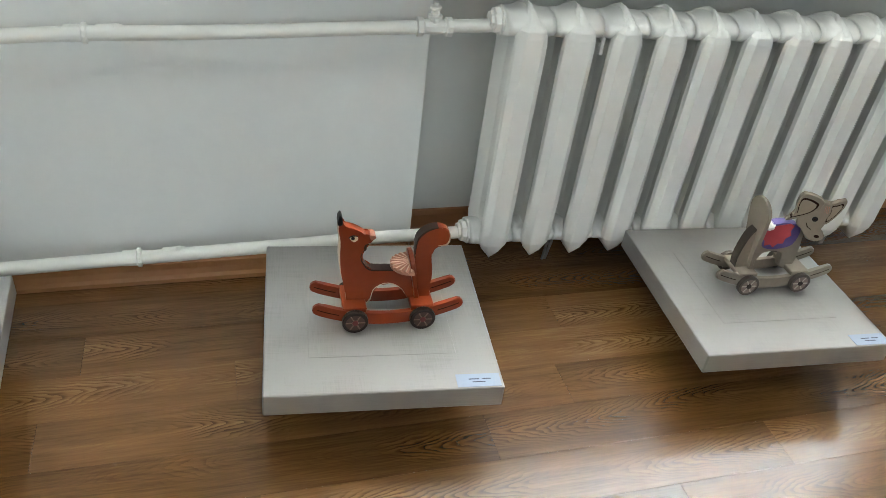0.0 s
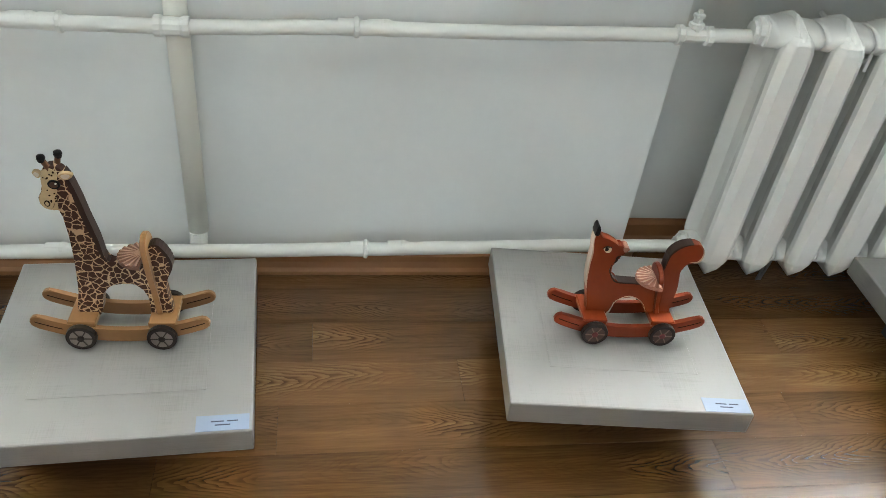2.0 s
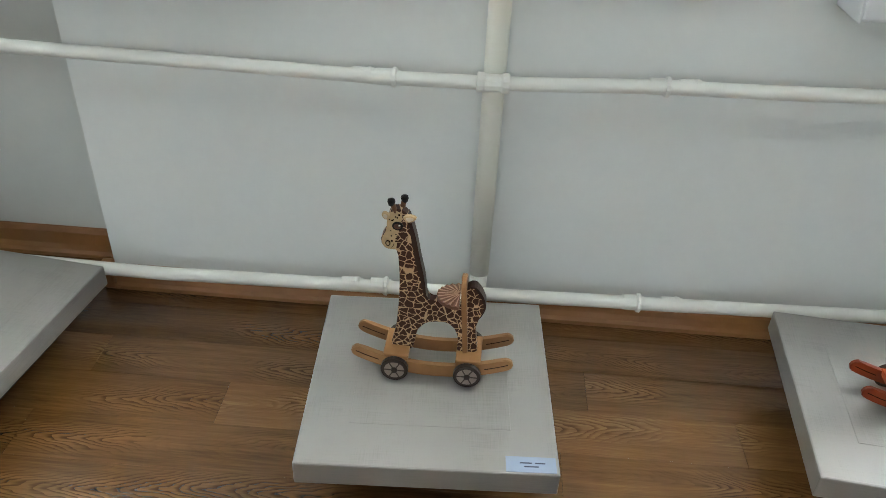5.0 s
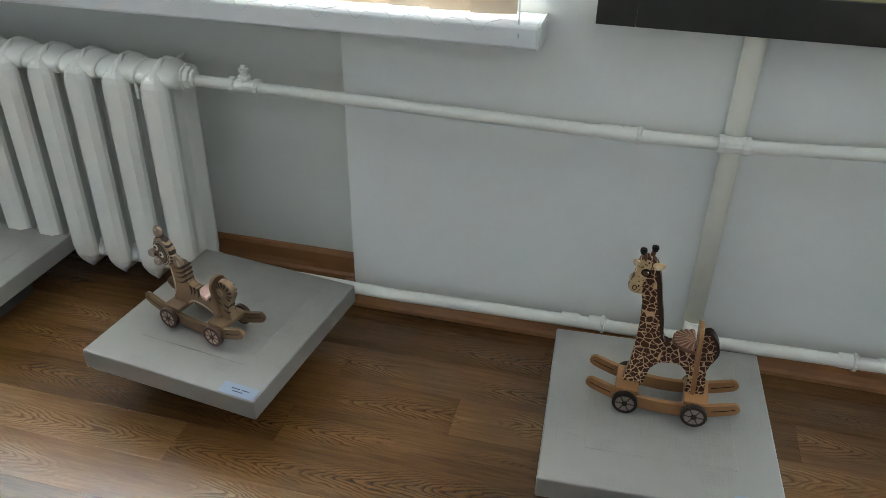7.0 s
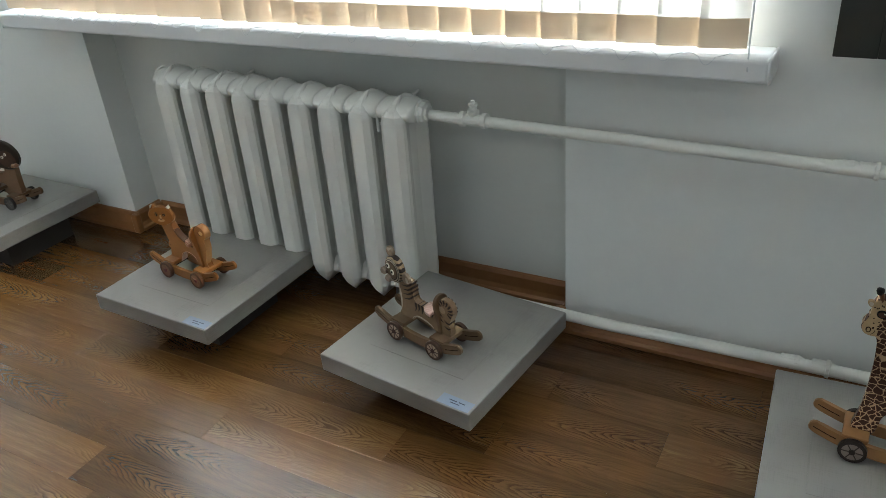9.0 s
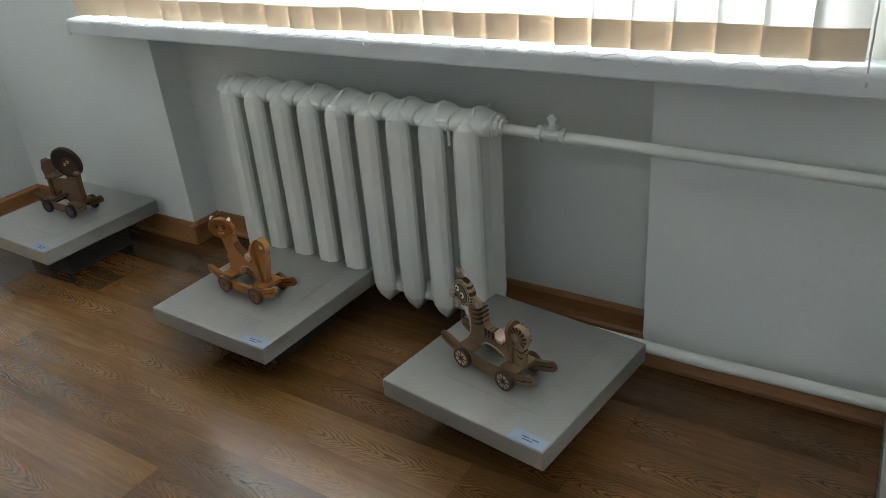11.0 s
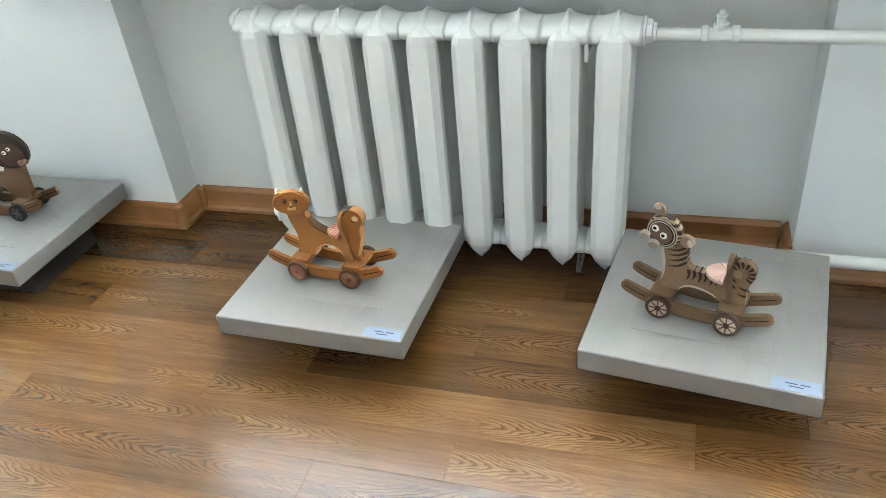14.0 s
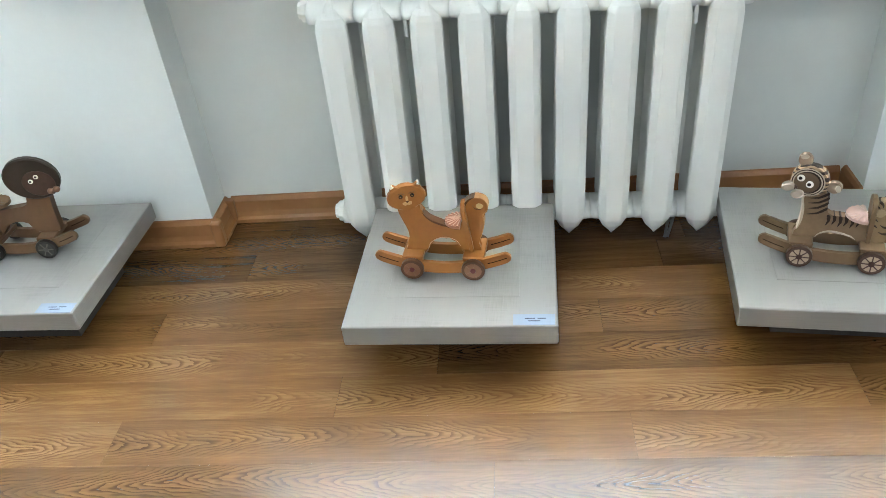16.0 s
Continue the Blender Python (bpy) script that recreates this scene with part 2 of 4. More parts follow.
POCKET = blind_fabric("doubled_blind_fabric", (0.80, 0.645, 0.475), 0.065)
CHAIN = mat("grey_white_chain", (0.62, 0.65, 0.70), 0.4)
GLASS = glass_mat()
FRAME = mat("black_frame", (0.018, 0.019, 0.017), 0.35, vary=0.2, coat=0.3)
GILT = mat("dull_gilt", (0.42, 0.37, 0.22), 0.4, 0.6)
PICTURE = mat("picture_ground", (0.20, 0.18, 0.13), 0.6, scale=12, vary=0.4, stain=0.4, stain_scale=5)
STEEL = mat("bare_steel", (0.26, 0.26, 0.25), 0.45, 0.9)
BLACK = mat("black_paint", (0.008, 0.007, 0.007), 0.45, spec=0.2)
WHITEP = mat("white_paint", (0.80, 0.76, 0.70), 0.45)
GROOVE = mat("burnt_groove", (0.022, 0.009, 0.005), 0.8, spec=0.1)

# ---- mesh helpers ----


def finish(name, bm, material, smooth=False):
    me = bpy.data.meshes.new(name)
    bmesh.ops.recalc_face_normals(bm, faces=bm.faces)
    bm.to_mesh(me)
    bm.free()
    me.materials.append(material)
    if smooth:
        me.polygons.foreach_set("use_smooth", [True] * len(me.polygons))
    return me


def part(name, bm, material, parent, label="", smooth=False, at=None):
    ob = new(name, finish(name, bm, material, smooth))
    ob.parent = parent
    if at is not None:
        ob.matrix_basis = at
    return tagged(ob, label)


def thing(name, label, category, m=None, group="", kind=""):
    ob = new(name)
    ob.empty_display_size = 0.05
    if m is not None:
        ob.matrix_basis = m
    return tagged(ob, label, category, group, kind)


def box(bm, x0, x1, y0, y1, z0, z1, bevel=0.0, seg=1):
    r = bmesh.ops.create_cube(bm, size=1)
    vs = r["verts"]
    for v in vs:
        v.co = Vector(((x0 + x1) / 2 + v.co.x * (x1 - x0), (y0 + y1) / 2 + v.co.y * (y1 - y0), (z0 + z1) / 2 + v.co.z * (z1 - z0)))
    if bevel:
        es = list({e for v in vs for e in v.link_edges})
        bmesh.ops.bevel(bm, geom=es, offset=bevel, segments=seg, affect="EDGES", profile=0.5)
    return bm


def boxed(*a, **k):
    return box(bmesh.new(), *a, **k)


def lathe(profile, seg=20, axis="z", bm=None, m=None):
    """A turned form: profile of (radius, height)."""
    bm = bm or bmesh.new()
    rings = []
    turn = {"z": Matrix.Identity(4), "x": Matrix.Rotation(radians(90), 4, "Y"), "y": Matrix.Rotation(radians(-90), 4, "X")}[axis]
    turn = (m or Matrix.Identity(4)) @ turn
    for r, h in profile:
        if r < 1e-6:
            rings.append([bm.verts.new(turn @ Vector((0, 0, h)))])
        else:
            rings.append([bm.verts.new(turn @ Vector((r * math.cos(a), r * math.sin(a), h))) for a in [2 * math.pi * i / seg for i in range(seg)]])
    for a, b in zip(rings, rings[1:]):
        for i in range(seg):
            j = (i + 1) % seg
            if len(a) == 1:
                bm.faces.new((a[0], b[i], b[j]))
            elif len(b) == 1:
                bm.faces.new((a[i], b[0], a[j]))
            else:
                bm.faces.new((a[i], a[j], b[j], b[i]))
    return bm


def tube(points, radius, seg=12, bm=None):
    """A round bar along a line of points, closed at its ends."""
    bm = bm or bmesh.new()
    pts = [Vector(p) for p in points]
    rings = []
    side = None
    for i, p in enumerate(pts):
        d = (pts[min(i + 1, len(pts) - 1)] - pts[max(i - 1, 0)]).normalized()
        if side is None:
            side = d.orthogonal().normalized()
        side = (side - d * side.dot(d)).normalized()
        up = d.cross(side)
        rings.append([bm.verts.new(p + radius * (math.cos(a) * side + math.sin(a) * up)) for a in [2 * math.pi * k / seg for k in range(seg)]])
    for a, b in zip(rings, rings[1:]):
        for k in range(seg):
            bm.faces.new((a[k], a[(k + 1) % seg], b[(k + 1) % seg], b[k]))
    bm.faces.new(rings[0])
    bm.faces.new(rings[-1])
    return bm


def smooth_loop(pts, steps=4):
    """A closed curve through the given corners."""
    out = []
    n = len(pts)
    for i in range(n):
        p0, p1, p2, p3 = (Vector(pts[(i + k) % n]) for k in (-1, 0, 1, 2))
        for s in range(steps):
            t = s / steps
            out.append(0.5 * ((2 * p1) + (p2 - p0) * t + (2 * p0 - 5 * p1 + 4 * p2 - p3) * t * t + (3 * p1 - p0 - 3 * p2 + p3) * t ** 3))
    return out


def board(outline, y0, y1, bevel=0.0015, bm=None):
    """A sawn board: an outline in x and z, thick from y0 to y1, with eased edges."""
    bm = bm or bmesh.new()
    a = [bm.verts.new((p[0], y0, p[1])) for p in outline]
    b = [bm.verts.new((p[0], y1, p[1])) for p in outline]
    fa, fb = bm.faces.new(a), bm.faces.new(list(reversed(b)))
    n = len(a)
    for i in range(n):
        bm.faces.new((a[i], b[i], b[(i + 1) % n], a[(i + 1) % n]))
    if bevel:
        bmesh.ops.bevel(bm, geom=list(fa.edges) + list(fb.edges), offset=bevel, segments=1, affect="EDGES", profile=0.5)
    return bm


def ellipse(cx, cz, rx, rz, n=28, turn=0.0):
    c, s = math.cos(radians(turn)), math.sin(radians(turn))
    return [Vector((cx + rx * math.cos(a) * c - rz * math.sin(a) * s, cz + rx * math.cos(a) * s + rz * math.sin(a) * c)) for a in [2 * math.pi * i / n for i in range(n)]]

# ---- the room ----
FACE, BACK, OUT = 1.752, 1.860, 2.20          # pier face, back of the niches, outside of the wall
LEFT, RIGHT, NEAR, TOP = -3.48, 4.60, -3.60, 2.95
NICHES = [(-2.553, -0.952), (0.810, 2.460)]
OPENINGS = [(-2.64, -0.665), (0.625, 2.60)]
SILLS = [(-2.790, -0.517), (0.449, 2.722)]
SILL_Z, HEAD = 0.778, 2.35


def structure(name, bm, material, label, category):
    ob = new(name, finish(name, bm, material))
    return tagged(ob, label, category, kind="structure")


bm = bmesh.new()
edges = [LEFT] + [v for o in OPENINGS for v in o] + [RIGHT]
for a, b in zip(edges[::2], edges[1::2]):
    box(bm, a, b, FACE, OUT, 0, TOP)
for (n0, n1), (o0, o1) in zip(NICHES, OPENINGS):
    box(bm, o0, o1, FACE, OUT, HEAD, TOP)
    box(bm, o0, n0, FACE, OUT, 0, SILL_Z - 0.045)
    box(bm, n1, o1, FACE, OUT, 0, SILL_Z - 0.045)
    structure("wall_niche", boxed(n0, n1, BACK, OUT, 0, SILL_Z - 0.045), NICHE, "greyish wallpaper at the back of the niche", "wall")
structure("wall_north", bm, WALL, "white painted wall with two radiator niches under the windows", "wall")
structure("wall_west", boxed(LEFT - 0.2, LEFT, NEAR, OUT, 0, TOP), WALL, "plain white painted side wall", "wall")
structure("wall_east", boxed(RIGHT, RIGHT + 0.2, NEAR, OUT, 0, TOP), WALL, "plain white painted side wall", "wall")
bm = bmesh.new()
# These openings and their lamps are unseen additions that light the far wall.
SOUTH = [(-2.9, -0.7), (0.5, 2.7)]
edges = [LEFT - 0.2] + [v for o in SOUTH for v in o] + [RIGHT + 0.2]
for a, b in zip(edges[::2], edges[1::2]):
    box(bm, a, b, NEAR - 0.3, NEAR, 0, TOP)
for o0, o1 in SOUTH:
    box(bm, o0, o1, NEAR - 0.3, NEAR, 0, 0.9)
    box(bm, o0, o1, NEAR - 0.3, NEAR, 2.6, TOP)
    area_lamp("window_light", (o0 + o1) / 2, NEAR - 0.15, 1.75, o1 - o0 - 0.05, 1.65, SOUTH_FILL_POWER, (0.84, 0.95, 1.0), ((o0 + o1) / 2, 2.0, 1.2))
structure("wall_south", bm, WALL, "plain white painted wall out of view, with two openings added for fill lamps", "wall")
structure("ceiling", boxed(LEFT - 0.2, RIGHT + 0.2, NEAR - 0.2, OUT, TOP, TOP + 0.1), CEIL, "plain white ceiling", "ceiling")


# Invented lamps out of view, added to brighten the room from above.
def ceiling_fill(x, y):
    lamp = thing("ceiling_fill", "unseen ceiling light frame added around a fill lamp", "ceiling light", pose(x, y, TOP), group="ceiling lights")
    for x0, x1, y0, y1 in ((-0.64, -0.61, -0.33, 0.33), (0.61, 0.64, -0.33, 0.33), (-0.61, 0.61, -0.33, -0.30), (-0.61, 0.61, 0.30, 0.33)):
        part("frame", boxed(x0, x1, y0, y1, -0.05, 0, bevel=0.003), PVC, lamp)
    area_lamp("ceiling_fill_lamp", x, y, TOP - 0.03, 1.2, 0.58, CEILING_FILL_POWER, (0.86, 0.96, 1.0), (x, y + 0.001, 0))


for ly in (0.05, -2.0):
    for lx in (-2.4, 0.1, 2.6):
        ceiling_fill(lx, ly)


def skirting(a, b, height=0.074, thick=0.015):
    """A moulded skirting strip from a to b on the floor; its front lies to the right of the way from a to b."""
    a, b = Vector((*a, 0)), Vector((*b, 0))
    d = (b - a).normalized()
    n = Vector((d.y, -d.x, 0))
    prof = [(0, 0), (thick + 0.008, 0), (thick + 0.008, 0.010), (thick + 0.002, 0.017), (thick - 0.002, 0.030), (thick - 0.003, height - 0.012), (thick - 0.009, height - 0.002), (0, height)]
    bm = bmesh.new()
    ra = [bm.verts.new(a + n * o + Vector((0, 0, h))) for o, h in prof]
    rb = [bm.verts.new(b + n * o + Vector((0, 0, h))) for o, h in prof]
    for i in range(len(prof)):
        j = (i + 1) % len(prof)
        bm.faces.new((ra[i], rb[i], rb[j], ra[j]))
    bm.faces.new(ra)
    bm.faces.new(list(reversed(rb)))
    ob = structure("baseboard", bm, SKIRT, "brown wood-look skirting along the foot of the wall", "baseboard")
    return ob


skirting((LEFT + 0.02, FACE), (NICHES[0][0] + 0.020, FACE))
skirting((LEFT, NEAR), (LEFT, FACE))
for n0, n1 in NICHES:
    skirting((n0 + 0.018, BACK), (n1 - 0.018, BACK))
    skirting((n0, FACE), (n0, BACK))
    skirting((n1, BACK), (n1, FACE))
skirting((NICHES[0][1] - 0.020, FACE), (NICHES[1][0] + 0.020, FACE), 0.057)
skirting((NICHES[1][1] - 0.020, FACE), (RIGHT, FACE))
for x, y in ((NICHES[0][0] + 0.010, FACE - 0.012), (NICHES[0][1] - 0.010, FACE - 0.012), (NICHES[1][0] + 0.010, FACE - 0.012), (NICHES[0][0] + 0.014, BACK - 0.012)):
    structure("trim", boxed(x - 0.014, x + 0.014, y - 0.013, y + 0.011, 0, 0.071, bevel=0.005, seg=2), SKIRT, "brown plastic corner cap of the skirting", "corner cap")

# ---- windows, sills and blinds ----
for k, (o0, o1) in enumerate(OPENINGS):
    win = tagged(new("window_%d" % (k + 1)), "white plastic window behind the blinds", "window", kind="structure")
    y0, y1 = 1.97, 2.04
    mids = [o0 + (o1 - o0) / 3, o0 + 2 * (o1 - o0) / 3]
    fr = part("window_frame", boxed(o0, o1, y0, y1, SILL_Z, SILL_Z + 0.07, bevel=0.004), PVC, win)
    part("window_frame", boxed(o0, o1, y0, y1, HEAD - 0.07, HEAD, bevel=0.004), PVC, win)
    for x in (o0 + 0.035, *mids, o1 - 0.035):
        part("mullion", boxed(x - 0.035, x + 0.035, y0 + 0.003, y1 - 0.003, SILL_Z + 0.07, HEAD - 0.07, bevel=0.004), PVC, win)
    xs = [o0 + 0.07, mids[0] - 0.035, mids[0] + 0.035, mids[1] - 0.035, mids[1] + 0.035, o1 - 0.07]
    for a, b in zip(xs[::2], xs[1::2]):
        pane = part("pane", boxed(a, b, 2.0, 2.006, SILL_Z + 0.07, HEAD - 0.07), GLASS, win)
        pane.visible_shadow = False
    s0, s1 = SILLS[k]
    sill = thing("window_sill", "white plastic window sill with a rounded front edge", "window sill", kind="structure")
    part("board", boxed(s0, s1, 1.650, FACE, SILL_Z - 0.045, SILL_Z, bevel=0.007, seg=3), PVC, sill)
    part("inner_board", boxed(o0 + 0.002, o1 - 0.002, FACE, 1.97, SILL_Z - 0.040, SILL_Z - 0.0005), PVC, sill)
    for x in (s0, s1):
        part("end_cap", boxed(x - 0.003, x + 0.003, 1.6485, FACE - 0.001, SILL_Z - 0.047, SILL_Z + 0.0015, bevel=0.0025), PVC, sill, "white plastic end cap")
    area_lamp("window_light", (o0 + o1) / 2, 2.12, (SILL_Z + HEAD) / 2 + 0.05, o1 - o0 - 0.2, HEAD - SILL_Z - 0.15, WINDOW_POWER, (0.80, 0.92, 1.0), ((o0 + o1) / 2, 0.0, 1.25))

    # vertical blind: hanging fabric slats, a weighted pocket at the foot of each, a bead chain from foot to foot
    blind = thing("vertical_blind", "beige fabric vertical blind hanging closed over the window", "blind", group="window blinds")
    b0, count, pitch, by = s1 - 0.055 - 27 * 0.0815, 27, 0.0815, 1.692
    part("head_rail", boxed(b0 - 0.01, b0 + count * pitch + 0.01, by - 0.02, by + 0.02, 2.42, 2.455, bevel=0.004), PVC, blind)
    rng = random.Random(5 + k)
    zc = SILL_Z + 0.012
    feet = []
    for i in range(count):
        gap = 0.004 if i == 13 else 0.0
        cx = b0 + (i + 0.5) * pitch
        turn = radians(9 + rng.uniform(-3.5, 3.5))
        w = 0.0450 - gap
        foot = SILL_Z + 0.007 + rng.uniform(-0.0015, 0.002)
        c, s = math.cos(turn), math.sin(turn)
        for nm, z0, z1, mt, th in (("slat", foot + 0.057, 2.42, FABRIC, 0.0004), ("weight_pocket", foot, foot + 0.057, POCKET, 0.0011)):
            bm = bmesh.new()
            rows_ = []
            for z in (z0, z1):
                for sgn in (-1, 1):
                    row = []
                    for q in range(5):
                        u = -w + q * w / 2
                        bow = 0.0012 * (1 - (u / w) ** 2)
                        row.append(bm.verts.new((cx + u * c, by + u * s - bow + sgn * th, z)))
                    rows_.append(row)
            f0, k0, f1, k1 = rows_
            for q in range(4):
                bm.faces.new((f0[q], f0[q + 1], f1[q + 1], f1[q]))
                bm.faces.new((k0[q + 1], k0[q], k1[q], k1[q + 1]))
                bm.faces.new((f0[q + 1], f0[q], k0[q], k0[q + 1]))
                bm.faces.new((f1[q], f1[q + 1], k1[q + 1], k1[q]))
            for q in (0, 4):
                bm.faces.new((f0[q], k0[q], k1[q], f1[q]))
            part(nm, bm, mt, blind)
        feet.append((cx + 0.5 * w * c, foot))
    for (xa, za), (xb, zb) in zip(feet, feet[1:]):
        pts = []
        for q in range(17):
            t = q / 16
            sag = 4 * t * (1 - t)
            drop = max(0.0, sag - 0.86) / 0.14
            pts.append((xa + (xb - xa) * t, by - 0.004 - 0.045 * sag, SILL_Z + 0.0018 - (0.013 + 0.004 * math.sin(xa * 37)) * drop))
        part("bead_chain", tube(pts, 0.0007, 5), CHAIN, blind, "thin white bead chain")
    xe = b0 + count * pitch
    part("pull_cord", tube([(xe + 0.012, by - 0.012, 2.42), (xe + 0.012, by - 0.022, SILL_Z + 0.03), (xe + 0.016, by - 0.044, SILL_Z - 0.022)], 0.0018, 6), CHAIN, blind, "thin pull cord hanging over the sill")

# ---- radiators ----
AXIS, HUB_TOP, HUB_LOW = 1.692, 0.616, 0.118


def section_mesh():
    """One cast section: a deep column with a crest on top, a point below and a hub at each end."""
    bm = bmesh.new()
    rows_ = [(0.066, 0.0015, 0.040), (0.076, 0.0085, 0.048), (0.094, 0.0230, 0.059), (0.114, 0.0325, 0.066), (0.140, 0.0350, 0.069), (0.35, 0.0345, 0.069), (0.560, 0.0350, 0.069), (0.586, 0.0348, 0.0690), (0.602, 0.0330, 0.0690), (0.616, 0.0285, 0.0670), (0.628, 0.0215, 0.0590), (0.639, 0.0135, 0.044), (0.648, 0.0070, 0.028), (0.655, 0.0024, 0.012)]
    rings = []
    shape = [(0.52, 1.0), (0.93, 0.83), (1.0, 0.68), (0.62, 0.22), (0.62, -0.22), (1.0, -0.68), (0.93, -0.83), (0.52, -1.0)]
    shape += [(-a, b) for a, b in reversed(shape)]
    for z, w, d in rows_:
        rings.append([bm.verts.new((w * a, d * b, z)) for a, b in shape])
    for a, b in zip(rings, rings[1:]):
        for i in range(16):
            bm.faces.new((a[i], a[(i + 1) % 16], b[(i + 1) % 16], b[i]))
    bm.faces.new(list(reversed(rings[0])))
    bm.faces.new(rings[-1])
    bmesh.ops.bevel(bm, geom=[e for e in bm.edges if abs((e.verts[0].co - e.verts[1].co).normalized().z) > 0.7], offset=0.0022, segments=2, affect="EDGES", profile=0.5)
    return bm


SECTION = finish("section", section_mesh(), ENAMEL)
HUB = finish("hub", lathe([(0, -0.0495), (0.0255, -0.0495), (0.0262, -0.040), (0.0272, -0.028), (0.0305, -0.014), (0.0335, -0.004), (0.0335, 0.004), (0.0305, 0.014), (0.0272, 0.028), (0.0262, 0.040), (0.0255, 0.0495), (0, 0.0495)], 28, "x"), ENAMEL, True)


def radiator(place, pitch, count, label):
    rad = thing("radiator", label, "radiator", place, group="radiators under the windows")
    for i in range(count):
        ob = new("section", SECTION)
        ob.parent, ob.matrix_basis = rad, pose(i * pitch, 0, 0)
        for z, s in ((HUB_TOP, (1.92, 0.96)), (HUB_LOW, (1.70, 0.90))):
            h = new("hub", HUB)
            h.parent, h.matrix_basis = ob, Matrix.Translation((0, 0, z)) @ Matrix.Diagonal((1, *s, 1))
    for x, sg in ((-0.050, -1), ((count - 1) * pitch + 0.050, 1)):
        for z in (HUB_TOP, HUB_LOW):
            part("end_nut", lathe([(0, -0.002), (0.031, 0), (0.031, sg * 0.004), (0.026, sg * 0.006), (0.025, sg * 0.016), (0.019, sg * 0.018), (0.018, sg * 0.024), (0, sg * 0.025)], 8, "x"), ENAMEL, rad, at=pose(x, 0, z))
    for i in (1.56, count - 1.56):
        x = i * pitch
        part("bracket", boxed(x - 0.004, x + 0.004, -0.040, -0.034, HUB_TOP - 0.052, HUB_TOP - 0.015, bevel=0.002, seg=2), ENAMEL, rad, "painted steel hook")
        part("bracket", tube([(x, 0.16, HUB_TOP - 0.010), (x, 0.02, HUB_TOP - 0.030), (x, -0.030, HUB_TOP - 0.034)], 0.005, 8), ENAMEL, rad, "painted steel hook")
        for dx, lean in ((-0.006, 4), (0.007, 9)):
            part("strap", boxed(-0.0032, 0.0032, -0.002, 0.002, -0.082, -0.018, bevel=0.0008), STEEL, rad, "bare steel strap", at=pose(x + dx, -0.020, HUB_LOW, 0, lean, 0))
        part("bracket", tube([(x, 0.16, HUB_LOW - 0.015), (x, 0.0, HUB_LOW - 0.034), (x, -0.022, HUB_LOW - 0.036)], 0.005, 8), STEEL, rad, "bare steel hook")
    return rad


radiator(pose(-2.140, 1.706, -0.011, 0, 0.85, -1.5), 0.0980, 9, "white enamelled cast-iron radiator of nine sections in its niche")
radiator(pose(0.975, 1.688, 0.004, 0, 0.6, -0.9), 0.1020, 11, "long white enamelled cast-iron radiator in its niche")

# ---- heating pipes ----


def union(parent, x, z, r, big=True, m=PIPE):
    k = 1.0 if big else 0.8
    part("union", lathe([(r * 0.9, -0.026), (r * (1.16 if big else 1.06), -0.024), (r * (1.18 if big else 1.12), 0.003), (r * (1.42 if big else 1.18), 0.005), (r * (1.45 if big else 1.18), 0.011), (r * 1.08, 0.014), (r * 0.9, 0.022)], 12, "x"), m, parent, "painted pipe union", at=pose(x, AXIS, z))


def pipe_line(knots):
    """A long hand-fitted pipe: gently bent between its fixed heights (x, z)."""
    out = []
    for (xa, za), (xb, zb) in zip(knots, knots[1:]):
        for i in range(8):
            t = i / 8
            x = xa + (xb - xa) * t
            out.append((x, AXIS - 0.004 + 0.003 * noise.noise((x * 3, za, 0)), za + (zb - za) * t + 0.0015 * noise.noise((x * 4, 1, 0))))
    return out + [(knots[-1][0], AXIS - 0.004, knots[-1][1])]


xl, xr = -1.285, 0.925
supply = thing("heating_pipe", "white painted upper heating pipe running between the radiators", "pipe", group="heating pipes")
part("pipe", tube(pipe_line([(xl, 0.586), (-0.75, 0.577), (-0.32, 0.570), (-0.13, 0.573), (0.17, 0.586), (0.60, 0.598), (xr, 0.610)]), 0.0130, 14), PIPE, supply, smooth=True)
for x, z, b in ((0.170, 0.586, True), (0.222, 0.588, False), (-0.317, 0.570, True), (-0.362, 0.571, False)):
    union(supply, x, z, 0.0130, b)
for x, z in ((0.798, 0.605), (-1.157, 0.584)):
    valve = part("valve", lathe([(0.012, -0.036), (0.019, -0.034), (0.019, -0.024), (0.014, -0.020), (0.015, 0), (0.014, 0.020), (0.019, 0.024), (0.019, 0.034), (0.012, 0.036)], 10, "x"), PIPE, supply, "painted brass valve", at=pose(x, AXIS - 0.003, z))
    part("spindle", lathe([(0.011, 0), (0.011, 0.014), (0.0145, 0.016), (0.0145, 0.023), (0.009, 0.025), (0.008, 0.033), (0.011, 0.035), (0.011, 0.040), (0.006, 0.042), (0.005, 0.048), (0, 0.049)], 10), PIPE, valve)
ret = thing("heating_pipe", "white painted lower heating pipe running above the skirting", "pipe", group="heating pipes")
part("pipe", tube(pipe_line([(xl, 0.093), (-0.80, 0.087), (-0.50, 0.092), (-0.33, 0.096), (0.06, 0.100), (0.21, 0.103), (0.39, 0.111), (0.75, 0.118), (xr, 0.119)]), 0.0145, 14), PIPE, ret, smooth=True)
for x, z, b in ((0.206, 0.103, True), (0.285, 0.106, False), (-0.332, 0.096, True), (-0.395, 0.095, False)):
    union(ret, x, z, 0.0145, b)
riser = thing("riser_pipe", "cream painted vertical riser pipe crossing the heating pipes", "pipe")
part("pipe", tube([(-0.127, 1.722, 0.126), (-0.128, 1.722, 0.5), (-0.130, 1.722, 1.2), (-0.130, 1.722, TOP)], 0.0205, 16), CREAM, riser, smooth=True)
